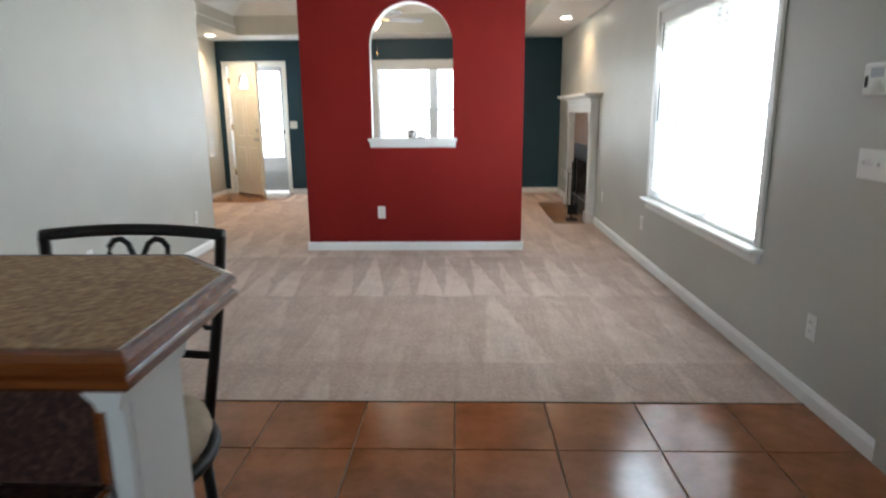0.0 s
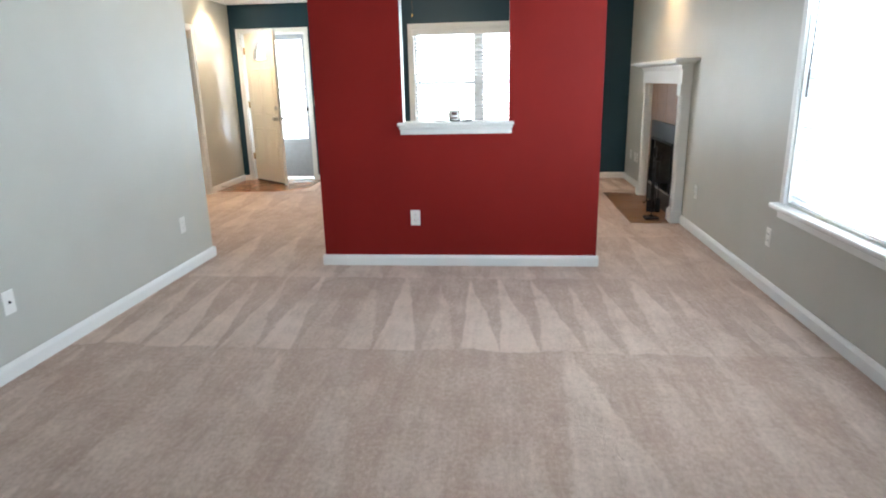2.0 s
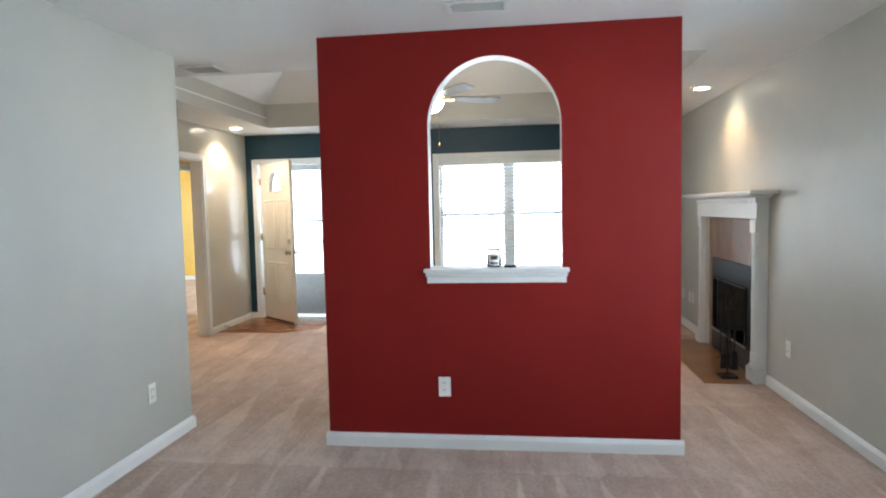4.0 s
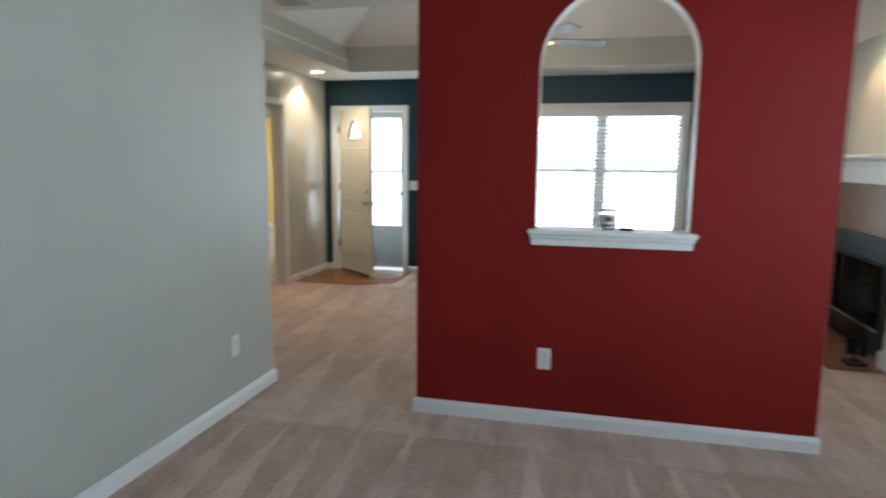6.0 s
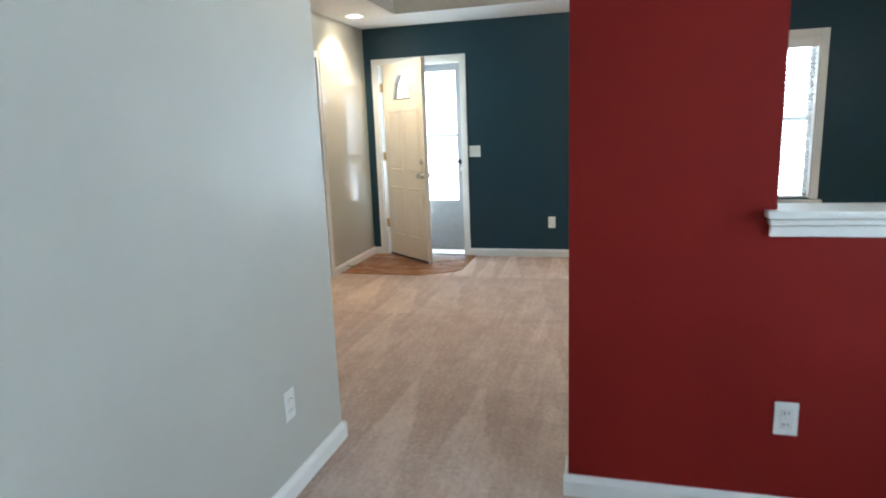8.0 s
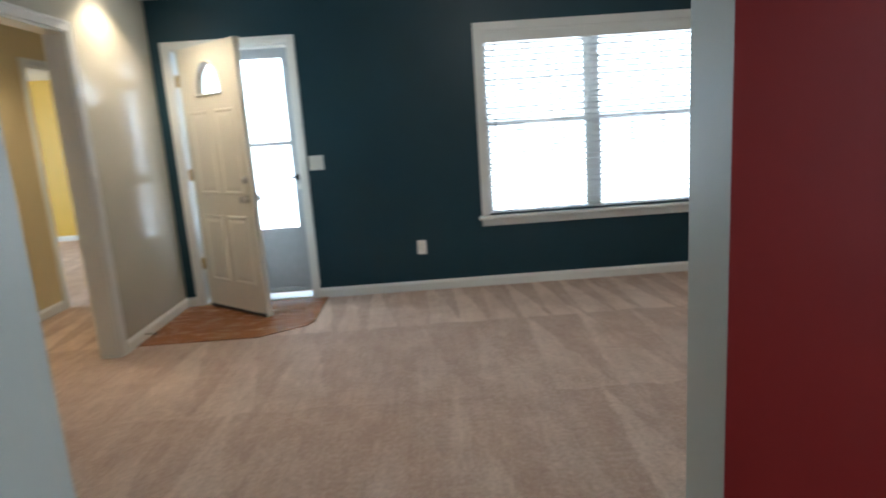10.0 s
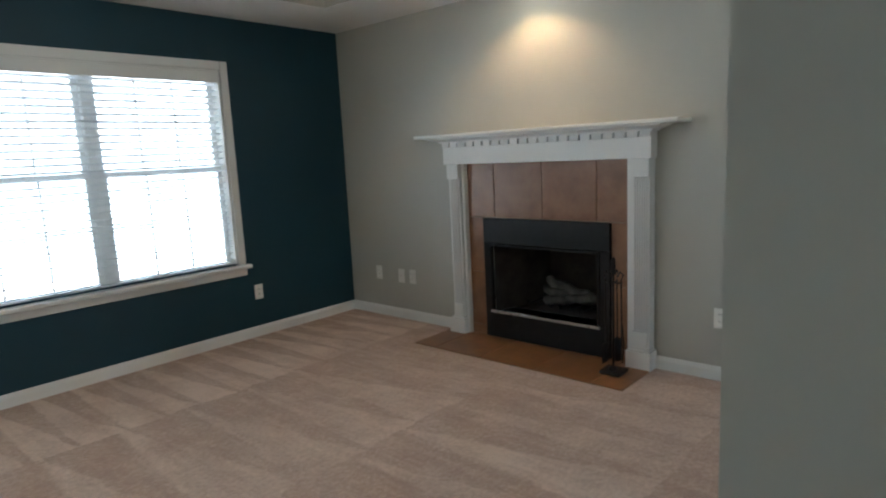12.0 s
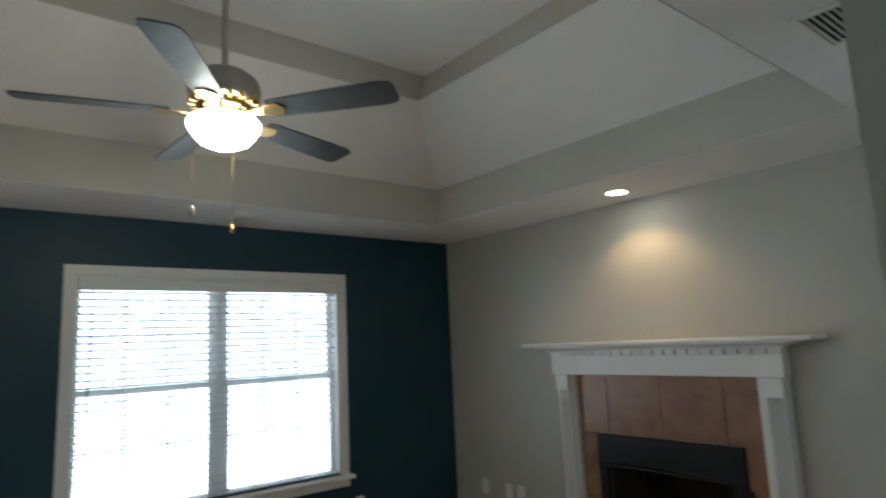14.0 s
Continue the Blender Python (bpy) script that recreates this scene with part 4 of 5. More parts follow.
def ceiling_fan():
    f = thing("ceiling_fan", pose(-1.042, 8.474, -0.052), "five-blade ceiling fan with a lit frosted bowl", "ceiling fan")
    part("canopy", lathe([(0.0, 3.2215), (0.075, 3.2215), (0.072, 3.165), (0.045, 3.13), (0.02, 3.12), (0.0, 3.12)], 28), PEWTER, f)
    part("downrod", tube([(0, 0, 3.14), (0, 0, 2.64)], 0.013, 10), PEWTER, f)
    hb = part("motor_housing", lathe([(0.0, 2.665), (0.03, 2.66), (0.085, 2.648), (0.125, 2.615), (0.137, 2.575), (0.132, 2.545), (0.11, 2.525), (0.0, 2.52)], 36), PEWTER, f, "antique pewter motor housing")
    for i in range(18):
        a = 2 * math.pi * i / 18
        part("vent_fin", bar(0.105, 0.131, -0.009, 0.009, 2.512, 2.545, bevel=0.003), BRASS, hb).rotation_euler.z = a
    part("switch_housing", lathe([(0.10, 2.52), (0.105, 2.512), (0.085, 2.497), (0.07, 2.480), (0.075, 2.470), (0.09, 2.464), (0.0, 2.462)], 32), BRASS, f, "polished brass light fitter")
    part("bowl", lathe([(0.086, 2.467), (0.124, 2.459), (0.135, 2.444), (0.132, 2.425), (0.122, 2.412), (0.115, 2.398), (0.094, 2.372), (0.055, 2.352), (0.0, 2.345)], 40), GLOBE, f, "lit frosted glass bowl")
    for i in range(5):
        turn = pose(0, 0, 0, 0, 0, -52 + 72 * i)
        bl = bmesh.new()
        xs = [0.19, 0.22, 0.35, 0.52, 0.645, 0.68, 0.69]
        hw = [0.045, 0.054, 0.062, 0.068, 0.070, 0.060, 0.040]
        up = [[bl.verts.new((x, s * w, dz)) for x, w in zip(xs, hw)] for s in (-1, 1) for dz in (0.0, 0.006)]
        b0, t0, b1, t1 = up
        n = len(xs)
        for k in range(n - 1):
            bl.faces.new((b0[k], b1[k], b1[k + 1], b0[k + 1]))
            bl.faces.new((t0[k], t0[k + 1], t1[k + 1], t1[k]))
            bl.faces.new((b0[k], b0[k + 1], t0[k + 1], t0[k]))
            bl.faces.new((b1[k], t1[k], t1[k + 1], b1[k + 1]))
        bl.faces.new((b0[0], t0[0], t1[0], b1[0]))
        bl.faces.new((b0[-1], b1[-1], t1[-1], t0[-1]))
        bmesh.ops.recalc_face_normals(bl, faces=bl.faces[:])
        blade = part("blade", bl, BLADE, f, "dark glossy fan blade")
        blade.matrix_local = turn @ pose(0, 0, 2.478, -12)
        arm = prism([(0.07, -0.016), (0.13, -0.013), (0.19, -0.034), (0.235, -0.040), (0.26, 0.0), (0.235, 0.040), (0.19, 0.034), (0.13, 0.013), (0.07, 0.016)], -0.007, -0.0005, bevel=0.002)
        part("blade_iron", arm, BRASS, blade, "polished brass blade iron")
    for (x, y), z in (((-0.08, -0.05), 2.09), ((0.042, 0.062), 2.08)):
        c = part("pull_chain", tube([(x, y, 2.44), (x * 1.3, y * 1.3, 2.40), (x * 1.75, y * 1.75, 2.36), (x * 1.75, y * 1.75, z)], 0.0012, 5), BRASS, f)
        part("pull_fob", lathe([(0.0, 0.035), (0.006, 0.03), (0.011, 0.012), (0.008, 0.0), (0.0, -0.002)], 12, pose(x * 1.75, y * 1.75, z - 0.032)), PEWTER if x < 0 else BRASS, c)


ceiling_fan()


def recessed_light(x, y):
    r = thing("recessed_light", pose(x, y, ZC), "white recessed ceiling downlight, lit warm", "downlight", "recessed downlights")
    part("trim_ring", lathe([(0.060, -0.0005), (0.062, -0.004), (0.074, -0.009), (0.086, -0.006), (0.088, -0.0005)], 36), PLATE, r)
    part("lamp_face", lathe([(0.0, -0.004), (0.045, -0.005), (0.060, -0.003)], 32), CAN, r, "glowing lamp face")


recessed_light(1.375, 8.415)
recessed_light(-3.54, 9.69)
# Out of view: fixture placed for the assumed hall lamp.
recessed_light(-4.40, 9.55)


def ceiling_vent(x, y, w, d, label):
    v = thing("ceiling_vent", pose(x, y, ZC), label, "vent", "ceiling vents")
    bm = bmesh.new()
    f = 0.026
    for a in ((-w / 2, w / 2, -d / 2, -d / 2 + f), (-w / 2, w / 2, d / 2 - f, d / 2), (-w / 2, -w / 2 + f, -d / 2 + f, d / 2 - f), (w / 2 - f, w / 2, -d / 2 + f, d / 2 - f)):
        box(bm, *a, -0.010, -0.0005)
    bmesh.ops.bevel(bm, geom=bm.edges[:], offset=0.003, segments=1, affect='EDGES')
    part("frame", bm, PLATE, v)
    # Flat dark sheet for the duct's shade; the ceiling has no hole here.
    part("duct", bar(-w / 2 + f, w / 2 - f, -d / 2 + f, d / 2 - f, -0.0012, -0.0004), SLOT, v, "flat dark sheet standing for the shaded duct")
    n = int((d - 2 * f) / 0.018)
    for i in range(n):
        c = -d / 2 + f + (d - 2 * f) * (i + 0.5) / n
        s = part("slat", bar(-w / 2 + f, w / 2 - f, -0.007, 0.007, -0.0012, 0.0012), PLATE, v)
        s.matrix_local = pose(0, c, -0.0075, 35)


ceiling_vent(-0.41, 5.85, 0.31, 0.18, "white slatted ceiling vent before the red wall")
ceiling_vent(-2.37, 6.80, 0.26, 0.21, "white slatted ceiling vent near the hall")
ceiling_vent(0.165, 6.78, 0.30, 0.16, "white slatted ceiling vent behind the partition")
sd = thing("smoke_detector", pose(-0.37, 10.04, ZC), "white round smoke detector on the ceiling", "detector")
part("base", lathe([(0.0, -0.008), (0.064, -0.008), (0.066, -0.0005)], 28), PLATE, sd)
part("cover", lathe([(0.0, -0.024), (0.04, -0.023), (0.056, -0.017), (0.060, -0.0085)], 28), PLATE, sd)

# ---- wall plates ----


def plate_pose(wall_name, u, z):
    """Local y points into the wall's room side: x along the wall."""
    return {"red": pose(u, YR, z), "teal": pose(u, YT, z), "right": pose(XR, u, z, 0, 0, -90), "left": pose(XL, u, z, 0, 0, 90)}[wall_name]


def wall_outlet(wall_name, u, z, label="white duplex outlet with its cover plate"):
    o = thing("wall_outlet", plate_pose(wall_name, u, z), label, "outlet", "wall outlets")
    part("cover_plate", bar(-0.036, 0.036, -0.006, -0.0003, -0.058, 0.058, bevel=0.0035), PLATE, o)
    for dz in (-0.0205, 0.0205):
        r = part("socket", bar(-0.0165, 0.0165, -0.008, -0.0055, dz - 0.014, dz + 0.014, bevel=0.004), PLATE, o)
        for dx, h in ((-0.0065, 0.0045), (0.0065, 0.0035)):
            # Dark slivers on the face stand for the shade inside the slots.
            part("slot", bar(dx - 0.0012, dx + 0.0012, -0.0086, -0.0079, dz + 0.001 - h, dz + 0.003 + h), SLOT, r)
    part("screw", lathe([(0.0, 0.0075), (0.0025, 0.007), (0.003, 0.0055)], 8, pose(0, 0, 0, 90)), STEEL, o)


wall_outlet("red", -0.663, 0.366)
wall_outlet("left", 6.034, 0.357)
wall_outlet("right", 5.75, 0.345)
wall_outlet("right", 7.27, 0.362)
wall_outlet("right", 3.117, 0.350)
wall_outlet("right", 10.08, 0.368)
wall_outlet("right", 9.68, 0.366)
wall_outlet("teal", -1.81, 0.363)
wall_outlet("teal", 0.692, 0.350)
for wn_, u in (("left", 4.38), ("right", 9.81)):
    j = thing("cable_jack", plate_pose(wn_, u, 0.362), "white cover plate with a single cable jack", "jack", "cable jacks")
    part("cover_plate", bar(-0.036, 0.036, -0.006, -0.0003, -0.058, 0.058, bevel=0.0035), PLATE, j)
    part("connector", lathe([(0.0, 0.014), (0.0045, 0.014), (0.0045, 0.008), (0.008, 0.0075), (0.008, 0.0055)], 10, pose(0, 0, 0, 90)), BLACK if wn_ == "left" else STEEL, j, "threaded cable connector")


def light_switch(wall_name, u, z, gangs, label):
    s = thing("light_switch", plate_pose(wall_name, u, z), label, "switch")
    w = 0.036 + 0.023 * (gangs - 1)
    part("cover_plate", bar(-w, w, -0.006, -0.0003, -0.058, 0.058, bevel=0.0035), PLATE, s)
    for i in range(gangs):
        x = (i - (gangs - 1) / 2) * 0.046
        part("toggle", bar(x - 0.005, x + 0.005, -0.017, -0.0055, -0.003 + (i % 2) * 0.004, 0.012 + (i % 2) * 0.004, bevel=0.002), PLATE, s)
        part("toggle_frame", bar(x - 0.008, x + 0.008, -0.0068, -0.0055, -0.014, 0.016), PLATE, s)


light_switch("teal", -2.600, 1.108, 2, "white double light switch beside the front door")
light_switch("right", 2.845, 1.09, 4, "white four-gang light switch on the dining wall")
th = thing("thermostat", plate_pose("right", 2.87, 1.405), "white wall thermostat with a small dial window", "thermostat")
part("body", bar(-0.075, 0.075, -0.034, -0.0003, -0.058, 0.058, bevel=0.010, seg=3), PLATE, th)
part("display", bar(-0.030, 0.045, -0.0352, -0.0335, 0.004, 0.040, bevel=0.0015), STORM, th, "grey display window")
part("lever", bar(-0.055, -0.040, -0.040, -0.0335, -0.030, 0.012, bevel=0.003), SLOT, th, "dark setting lever")
part("dial", lathe([(0.0, 0.048), (0.020, 0.046), (0.024, 0.034)], 20, pose(0.01, 0, -0.028, 90)), PLATE, th)

# ---- breakfast bar ----
OUT = [(XL + 0.001, 1.490), (-0.358, 1.490), (-0.237, 1.366), (-0.230, 1.046), (XL + 0.001, 1.046)]


def inset(points, d):
    """The convex outline moved inwards by d on its free sides."""
    n = len(points)
    out = []
    for i in range(n):
        p0, p1, p2 = (Vector(points[(i + k) % n]) for k in (-1, 0, 1))
        e0, e1 = (p1 - p0).normalized(), (p2 - p1).normalized()
        n0, n1 = Vector((e0.y, -e0.x)), Vector((e1.y, -e1.x))
        m = (n0 + n1).normalized()
        out.append(tuple(p1 + m * d / max(0.2, m.dot(n0))))
    return out


bar_top = thing("bar_counter", pose(0, 0, 0), "raised bar top in brown speckled laminate with oak edging", "bar counter")
part("laminate_top", prism(inset(OUT, 0.019), 1.032, 1.0700), LAMINATE, bar_top, "brown speckled laminate surface")
steps = [(0.0195, 1.069), (0.012, 1.0708), (0.005, 1.0685), (0.0, 1.062), (0.0, 1.054), (0.006, 1.050), (0.006, 1.046), (0.0, 1.042), (0.0, 1.034), (0.006, 1.028), (0.012, 1.025), (0.03, 1.025)]
bm = bmesh.new()
rows = [[bm.verts.new((*p, z)) for p in inset(OUT, o)] for o, z in steps]
for p, q in zip(rows, rows[1:]):
    for i in range(4):
        bm.faces.new((p[i], p[i + 1], q[i + 1], q[i]))
bm.faces.new(rows[-1])
bmesh.ops.recalc_face_normals(bm, faces=bm.faces[:])
part("oak_edge", bm, OAK, bar_top, "stained oak moulded edge")
structure("wall_bar", bar(XL + 0.001, -0.288, 1.142, 1.268, 0.0, 1.0245), "white painted half wall under the bar top", "wall", TRIM)
post = thing("bar_post", pose(0, 0, 0), "white post with moulded cap at the bar's end", "trim", kind="structure")
cove = [(-0.338, 1.0243), (-0.276, 1.0243), (-0.276, 1.006), (-0.2805, 1.000), (-0.2845, 0.988), (-0.2885, 0.972), (-0.312, 0.972), (-0.3165, 0.982), (-0.326, 0.992), (-0.334, 1.004), (-0.338, 1.012)]
part("cap", prism(cove, 1.116, 1.285, axis='y'), TRIM, post)
part("face_board", bar(-0.312, -0.2885, 1.128, 1.1415, 0.0, 0.9715, bevel=0.002), TRIM, post)
part("skirting", bar(-0.2875, -0.276, 1.130, 1.280, 0.0, 0.085, bevel=0.003), TRIM, post)
sp = thing("backsplash", pose(0, 0, 0), "dark speckled laminate backsplash under the bar top", "backsplash")
part("panel", bar(XL + 0.001, -0.3255, 1.130, 1.1415, 0.872, 1.0243), SPLASH, sp)
part("end_strip", bar(-0.3250, -0.3125, 1.124, 1.1415, 0.872, 1.0243, bevel=0.003), OAK, sp, "stained oak end strip")
lc = thing("base_cabinet", pose(0, 0, 0), "kitchen base cabinet with dark speckled worktop", "cabinet")
part("worktop", bar(XL + 0.001, -0.3255, 0.52, 1.1295, 0.832, 0.870), SPLASH, lc)
part("worktop_edge", bar(-0.3250, -0.312, 0.52, 1.127, 0.832, 0.871, bevel=0.004), OAK, lc, "stained oak edge")
part("body", bar(XL + 0.001, -0.345, 0.56, 1.1415, 0.0, 0.8315, bevel=0.002), OAK, lc)


def bar_stool():
    s = thing("bar_stool", pose(-0.586, 1.515, 0), "wrought-iron bar stool with a tan padded seat", "bar stool")
    part("cushion", lathe([(0.0, 0.748), (0.10, 0.747), (0.165, 0.738), (0.196, 0.721), (0.204, 0.698), (0.197, 0.679), (0.0, 0.675)], 40), SUEDE, s, "tan suede padded seat")
    ring = [(0.205 * math.cos(2 * math.pi * i / 36), 0.205 * math.sin(2 * math.pi * i / 36), 0.665) for i in range(36)]
    part("seat_ring", tube(ring, 0.013, 10, True), IRON, s)
    ring = [(0.215 * math.cos(2 * math.pi * i / 36), 0.215 * math.sin(2 * math.pi * i / 36), 0.30) for i in range(36)]
    part("foot_ring", tube(ring, 0.010, 8, True), IRON, s)
    for sx in (-1, 1):
        part("leg", tube([(sx * 0.135, -0.135, 0.663), (sx * 0.15, -0.15, 0.30), (sx * 0.19, -0.19, 0.0)], 0.0125, 8), IRON, s)
        part("leg", tube([(sx * 0.135, 0.135, 0.663), (sx * 0.15, 0.15, 0.30), (sx * 0.19, 0.19, 0.0)], 0.0125, 8), IRON, s)
        part("back_post", tube([(sx * 0.150, 0.142, 0.663), (sx * 0.166, 0.165, 0.80), (sx * 0.180, 0.192, 0.94), (sx * 0.187, 0.205, 1.052)], 0.0115, 8), IRON, s)
        upper = ((0.076, 1.004), (0.084, 1.016), (0.083, 1.032), (0.070, 1.045), (0.052, 1.048), (0.034, 1.038), (0.020, 1.012), (0.013, 0.980), (0.022, 0.950),
                 (0.050, 0.930), (0.090, 0.919), (0.130, 0.922), (0.158, 0.940), (0.166, 0.962), (0.160, 0.982), (0.146, 0.989), (0.133, 0.982), (0.129, 0.968))
        lower = ((0.050, 0.885), (0.070, 0.904), (0.095, 0.911), (0.126, 0.907), (0.150, 0.892), (0.159, 0.876), (0.152, 0.864), (0.138, 0.863), (0.130, 0.873))
        for curl in ([(0.004 + (x - 0.013) * 0.82, z) for x, z in upper], lower):
            part("scroll", tube([(0.014 + sx * x, 0.150 + (z - 0.69) * 0.145, z) for x, z in curl], 0.0062, 7), IRON, s)
    top = []
    for i in range(13):
        u = -1 + i / 6
        top.append((u * 0.192, 0.205 + 0.012 * (1 - u * u), 1.055 + 0.010 * (1 - u * u)))
    bm = tube(top, 0.0125, 8)
    part("top_rail", bm, IRON, s)
    part("lower_rail", tube([(-0.164, 0.166, 0.805), (0, 0.174, 0.812), (0.164, 0.166, 0.805)], 0.009, 8), IRON, s)


bar_stool()

ds = thing("door_stop", pose(XH + 0.0145, 9.62, 0.045), "small dark spring door stop on the entry baseboard", "door stop")
part("spring", tube([(0.0, 0, 0), (0.03, 0, -0.001), (0.062, 0, -0.004)], 0.0055, 8), PEWTER, ds)
part("tip", tube([(0.0622, 0, -0.004), (0.076, 0, -0.005)], 0.008, 10), SLOT, ds, "black rubber tip")

# ---- on the pass-through sill ----
WAX = plain("cream_wax", (0.74, 0.66, 0.50), 0.45, vary=0.06)
LABEL = plain("jar_label", (0.80, 0.78, 0.74), 0.5, vary=0.05)
BROWN = plain("label_print", (0.10, 0.045, 0.03), 0.5)
jar = thing("candle_jar", pose(-0.365, 6.290, 1.0602), "clear glass candle jar with cream wax and a printed label", "candle")
part("jar_body", lathe([(0.0, 0.0), (0.034, 0.0), (0.040, 0.004), (0.042, 0.010), (0.042, 0.084), (0.0405, 0.091), (0.0365, 0.097), (0.0365, 0.106), (0.0345, 0.106), (0.0345, 0.096), (0.0385, 0.089),
                        (0.0398, 0.082), (0.0398, 0.008), (0.0, 0.006)], 36), GLASS, jar, "clear glass jar").visible_shadow = False
part("rim", tube([(0.0358 * math.cos(2 * math.pi * k / 36), 0.0358 * math.sin(2 * math.pi * k / 36), 0.1055) for k in range(36)], 0.0022, 8, True), VINYL, jar, "pale rolled rim")
part("wax", lathe([(0.0, 0.0065), (0.0394, 0.0085), (0.0394, 0.074), (0.036, 0.0755), (0.0, 0.0745)], 32), WAX, jar, "cream candle wax")
part("wick", tube([(0, 0, 0.074), (0.001, 0, 0.085)], 0.0009, 6), SLOT, jar)


def wrap(r, a0, a1, z0, z1, th=0.0006):
    bm = bmesh.new()
    n = 14
    cols = [[bm.verts.new((rr * math.cos(a), rr * math.sin(a), z)) for rr in (r, r + th) for z in (z0, z1)] for a in [radians(a0 + (a1 - a0) * i / n) for i in range(n + 1)]]
    for p, q in zip(cols, cols[1:]):
        bm.faces.new((p[2], q[2], q[3], p[3]))
        bm.faces.new((p[1], p[3], q[3], q[1]))
        bm.faces.new((p[0], q[0], q[2], p[2]))
    return bm


part("paper_label", wrap(0.0422, 228, 312, 0.014, 0.076), LABEL, jar, "pale paper label")
part("label_band", wrap(0.0429, 246, 300, 0.046, 0.068), BROWN, jar, "dark printed block")
part("label_band", wrap(0.0429, 236, 304, 0.020, 0.031), BROWN, jar, "dark printed bar")
cs = thing("coaster", pose(-0.275, 6.285, 1.0602), "small dark coaster lying on the sill", "coaster")
part("disc", lathe([(0.0, 0.011), (0.032, 0.011), (0.036, 0.008), (0.036, 0.0), (0.0, 0.0)], 24), BLACK, cs)

# ---- outdoors ----
# Lawn, paving and house tones are set pale to carry the outdoor glare.
GRASS = plain("lawn", (0.19, 0.20, 0.12), 0.95, vary=0.35, scale=1.2)
CONCRETE = plain("concrete", (0.52, 0.50, 0.46), 0.9, vary=0.12, scale=3)
ASPHALT = plain("asphalt", (0.20, 0.20, 0.19), 0.9, vary=0.2, scale=4)
SIDING = plain("pale_siding", (0.80, 0.79, 0.76), 0.7, vary=0.05)
SHINGLE = plain("grey_shingle", (0.52, 0.52, 0.53), 0.9, vary=0.2, scale=2)
LEAF = plain("leaf", (0.10, 0.125, 0.06), 0.6, vary=0.4, scale=3)
lt = LEAF.node_tree
thru = node(lt, "ShaderNodeBsdfTranslucent", {"Color": (0.30, 0.36, 0.16, 1)})
both = node(lt, "ShaderNodeMixShader", {0: 0.5, 1: lt.nodes["Principled BSDF"].outputs[0], 2: thru.outputs[0]})
lt.links.new(both.outputs[0], lt.nodes["Material Output"].inputs[0])
BARK = plain("bark", (0.12, 0.085, 0.06), 0.95, vary=0.3, scale=10)
structure("ground", bar(-600, 600, -600, 600, -0.6, -0.22), "mown green lawn", "lawn", GRASS)
structure("porch", bar(-3.75, XR + 0.4, YT + 0.165, 12.1, -0.3, -0.05), "bare concrete porch slab", "porch", CONCRETE)
# Unseen slab, added only to keep direct sun off the front wall.
structure("porch_roof", bar(-4.6, XR + 0.8, YT + 0.165, 11.66, 2.46, 2.58), "unseen white slab added to shade the front wall", "porch roof", CEIL)
structure("path", bar(-3.7, -2.5, 12.102, 21.0, -0.3, -0.20), "concrete garden path", "path", CONCRETE)
structure("road", bar(-600, 600, 21.002, 27.0, -0.4, -0.21), "pale street", "road", ASPHALT)


def leaves(n, shape, size, rnd):
    """Many small bent leaves scattered in a volume given by shape(rnd)."""
    verts, faces = [], []
    for _ in range(n):
        c = Vector(shape(rnd))
        q = Euler((rnd.uniform(0, 6.3), rnd.uniform(0, 6.3), rnd.uniform(0, 6.3))).to_quaternion()
        s = size * rnd.uniform(0.6, 1.3)
        k = len(verts)
        for v in ((-0.5, 0, 0), (0, -0.25, 0.08), (0.5, 0, 0), (0, 0.25, 0.08)):
            verts.append(tuple(c + q @ (Vector(v) * s)))
        faces += [(k, k + 1, k + 2), (k, k + 2, k + 3)]
    me = bpy.data.meshes.new("leaves")
    me.from_pydata(verts, [], faces)
    return me


def shrub(x, y, r, h, seed):
    rnd = random.Random(seed)

    def inside(g):
        a, e, d = g.uniform(0, 6.283), g.uniform(-0.2, 1.5), g.uniform(0.55, 1.0) ** 0.5
        bump_ = 1 + 0.22 * math.sin(3 * a + seed) * math.cos(2.3 * e)
        return (r * d * bump_ * math.cos(e) * math.cos(a), r * d * bump_ * math.cos(e) * math.sin(a), 0.12 + h * max(0.0, d * bump_ * math.sin(e) * 0.85 + 0.1))
    s = thing("shrub", pose(x, y, -0.22), "rounded green garden shrub on the lawn", "shrub")
    me = leaves(1500, inside, 0.085, rnd)
    me.materials.append(LEAF)
    o = new("foliage", me)
    o.parent = s
    for i in range(4):
        a = i * 1.6 + seed
        part("stem", tube([(0.03 * math.cos(a), 0.03 * math.sin(a), 0.0), (0.10 * math.cos(a), 0.10 * math.sin(a), 0.25), (0.22 * math.cos(a), 0.22 * math.sin(a), 0.5)], 0.010, 6), BARK, s)


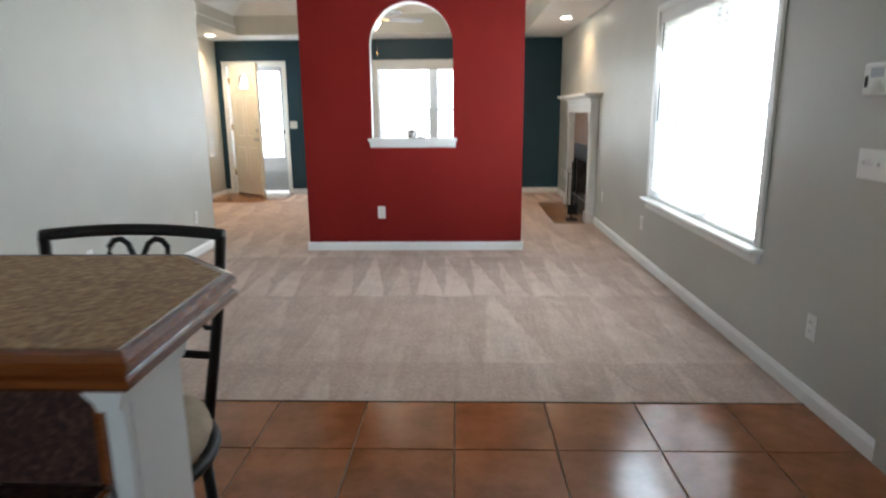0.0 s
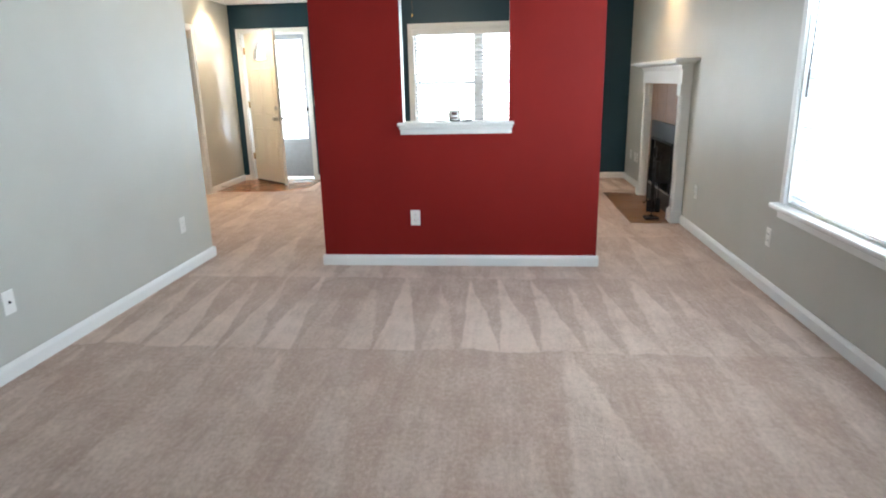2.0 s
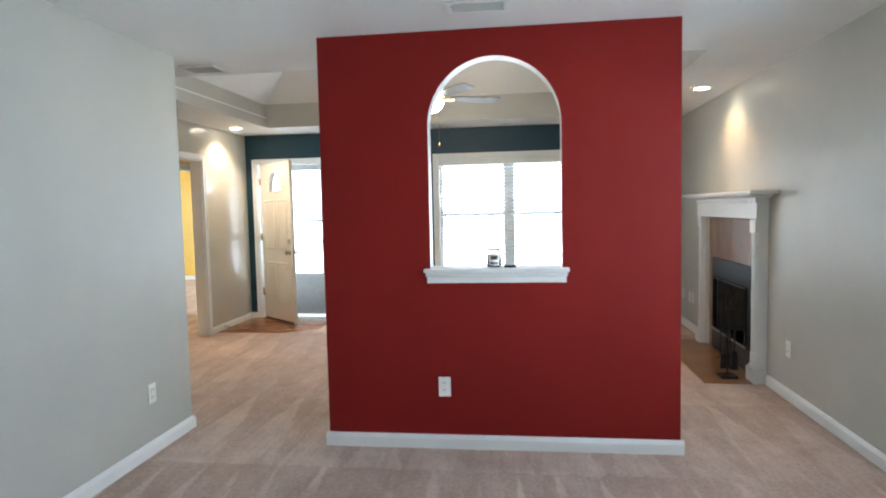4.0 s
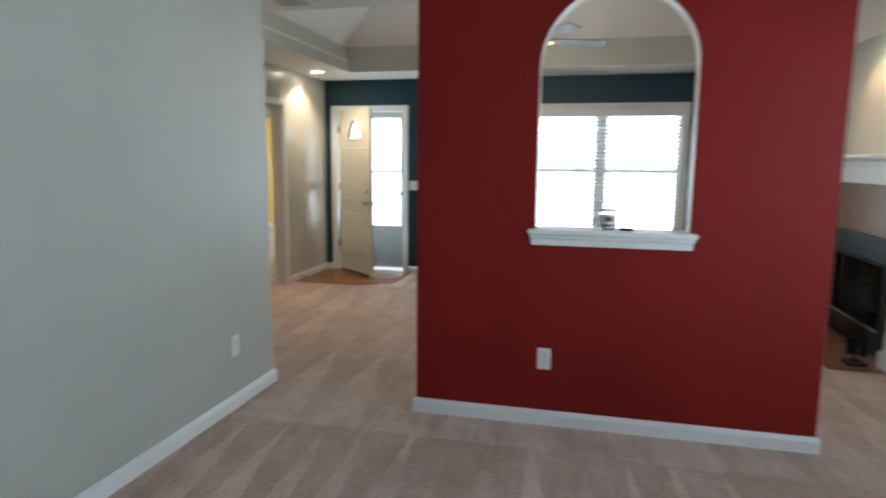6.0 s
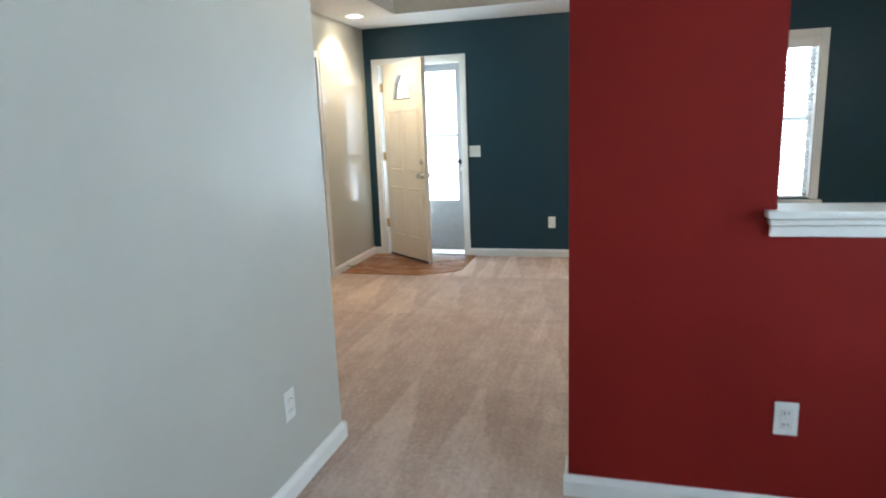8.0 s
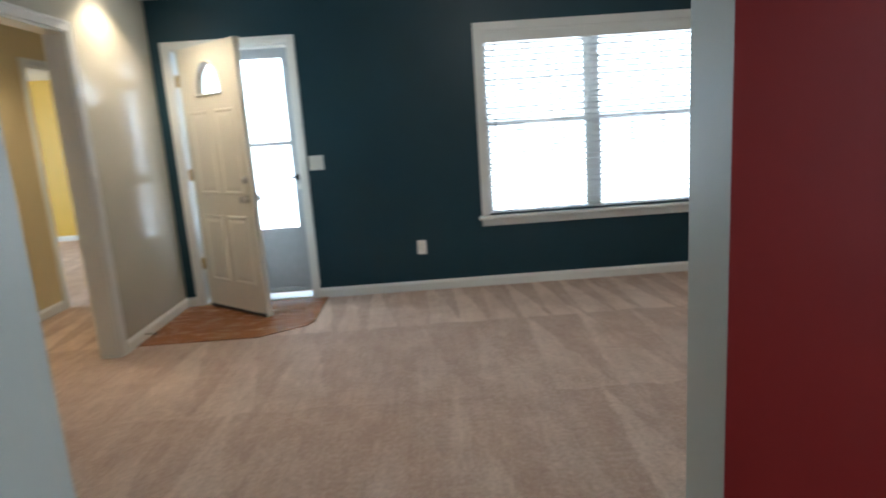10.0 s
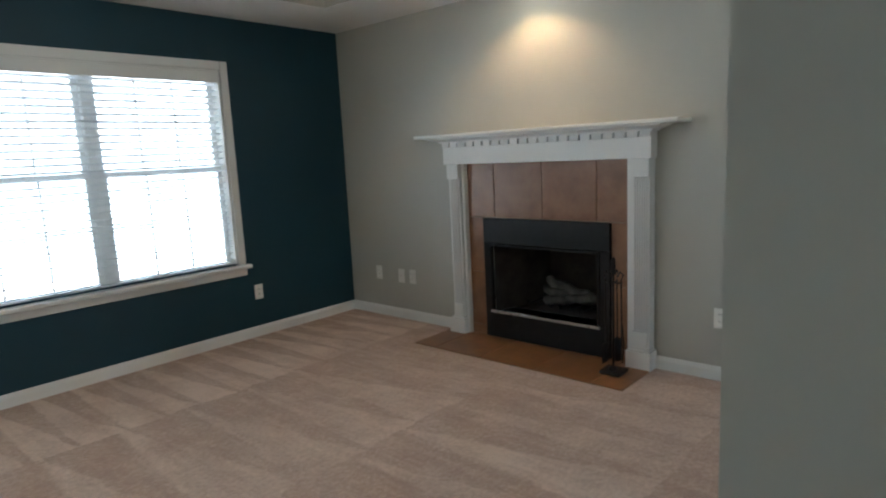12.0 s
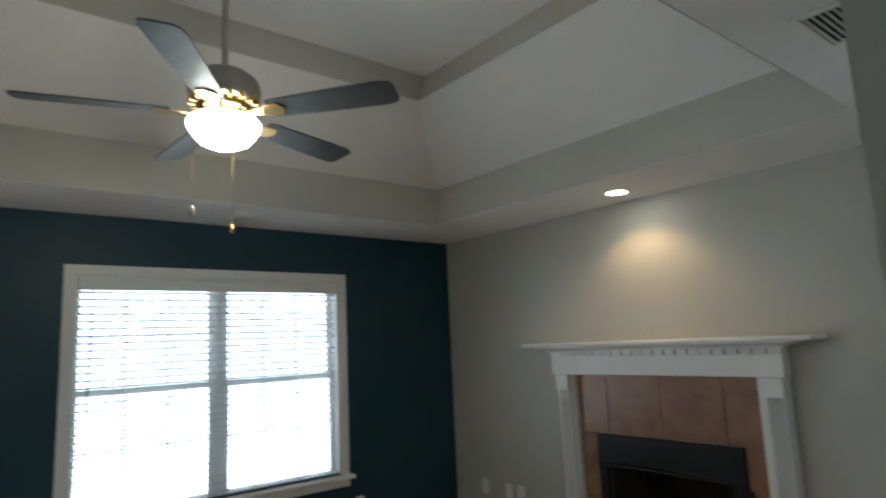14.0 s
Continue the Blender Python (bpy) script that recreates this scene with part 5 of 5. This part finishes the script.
def tree(x, y, h, seed):
    rnd = random.Random(seed)
    t = thing("tree", pose(x, y, -0.22), "leafy broadleaf street tree with an uneven crown", "tree", "street trees")
    trunk = [(0.08 * math.sin(k * 0.9 + seed), 0.06 * math.cos(k * 1.3), h * 0.5 * k / 6) for k in range(7)]
    bm = tube(trunk, 0.14, 9)
    for v in bm.verts:
        c = Vector((0, 0, v.co.z))
        v.co = c + (v.co - c) * (1.15 - 0.6 * v.co.z / (h * 0.5))
    tk = part("trunk", bm, BARK, t)
    clumps = []
    for i in range(9):
        a, e = i * 2.4, rnd.uniform(0.25, 1.3)
        end = Vector((0.30 * h * math.cos(a) * math.cos(e), 0.30 * h * math.sin(a) * math.cos(e), h * (0.48 + 0.42 * math.sin(e))))
        clumps.append((end, rnd.uniform(0.09, 0.15) * h))
        part("limb", tube([(0, 0, h * rnd.uniform(0.3, 0.48)), tuple(end * 0.55 + Vector((0, 0, 0.2 * h))), tuple(end)], 0.035, 6), BARK, tk)

    def inside(g):
        c, r = g.choice(clumps)
        d = Vector((g.gauss(0, 1), g.gauss(0, 1), g.gauss(0, 0.7))).normalized() * r * g.uniform(0.35, 1.0)
        return tuple(c + d)
    me = leaves(2600, inside, 0.24, rnd)
    me.materials.append(LEAF)
    o = new("crown", me)
    o.parent = t


tree(-11.5, 31.5, 7.5, 8)
shrub(4.1, 19.4, 0.75, 1.5, 11)
tree(19.5, 31.0, 8.0, 12)


def house(x, y):
    """A low house across the street, its front towards -y."""
    h = thing("house", pose(x, y, -0.22), "pale sided single-storey house across the street", "house")
    part("wall", bar(-7, 7, 0, 8, 0, 2.9), SIDING, h)
    roof = prism([(-0.6, 2.9), (4.0, 4.7), (8.6, 2.9), (8.6, 2.75), (-0.6, 2.75)], -7.5, 7.5, axis='x')
    part("roof", roof, SHINGLE, h)
    for wx in (-5, -2.2, 3.0, 5.4):
        w = part("window", bar(wx - 0.62, wx + 0.62, -0.05, 0.02, 0.95, 2.25), VINYL, h)
        part("pane", bar(wx - 0.54, wx + 0.54, -0.058, -0.051, 1.03, 2.17), STORM, w)
        part("mullion", bar(wx - 0.54, wx + 0.54, -0.066, -0.0585, 1.57, 1.63), VINYL, w)
    d = part("door", bar(-0.0, 0.95, -0.05, 0.02, 0.05, 2.15), BROWN, h)
    part("door_trim", bar(-0.1, 1.05, -0.03, 0.01, 0.04, 2.25), VINYL, h)


house(-1.5, 46.0)
house(16.5, 47.0)

# ---- floor pieces ----


def floor_tiles():
    pitch, j = 0.4035, 0.005
    meshes = {}
    x0, y1 = 0.069 - 7 * pitch, 3.074
    k = 0
    while True:
        yb = y1 - k * pitch
        ya = max(yb - pitch, BACK)
        if yb <= BACK + 0.02:
            break
        i = 0
        while True:
            xa, xb = max(x0 + i * pitch, XL + 0.001), min(x0 + (i + 1) * pitch, XR - 0.001)
            i += 1
            if xa >= XR - 0.01:
                break
            if xb <= xa + 0.02:
                continue
            w, d = round(xb - xa - j, 3), round(yb - ya - j, 3)
            if (w, d) not in meshes:
                bm = bar(-w / 2, w / 2, -d / 2, d / 2, -0.008, 0.0, bevel=0.002, seg=1)
                me = bpy.data.meshes.new("tile")
                bm.to_mesh(me)
                bm.free()
                me.materials.append(TILE)
                meshes[(w, d)] = me
            o = new("tile", meshes[(w, d)])
            o.parent = tile_floor
            o.location = ((xa + xb) / 2, (ya + yb) / 2, random.uniform(-0.0006, 0.0006))
        k += 1


floor_tiles()
strip = structure("carpet_edge", bar(XL + 0.001, XR - 0.001, 3.069, 3.078, -0.006, 0.0030, bevel=0.002), "dark carpet edge strip where the tile begins", "trim", plain("carpet_binding", (0.10, 0.062, 0.042), 0.9))

entry = structure("floor_entry", bar(XH + 0.001, -2.98, 9.50, YT - 0.001, -0.02, 0.001), "reddish wood plank entry floor inside the front door", "floor", GROUT)
y, k = 9.482, 0
while y < YT - 0.02:
    ya, yb = y, min(y + 0.092, YT - 0.002)
    edge_at = lambda v: -2.61 if v > 9.70 else -2.95 + (v - 9.482) / 0.218 * 0.34
    cuts = [XH + 0.015, XH + 0.34 + 0.31 * (k % 3), 99]
    for a, b in zip(cuts, cuts[1:]):
        b0, b1 = min(b, edge_at(ya)), min(b, edge_at(yb))
        bm = prism([(a + 0.0008, ya + 0.0008), (b0 - 0.0008, ya + 0.0008), (b1 - 0.0008, yb - 0.0008), (a + 0.0008, yb - 0.0008)], 0.001, 0.0065)
        part("plank", bm, ENTRY, entry)
    y, k = yb, k + 1
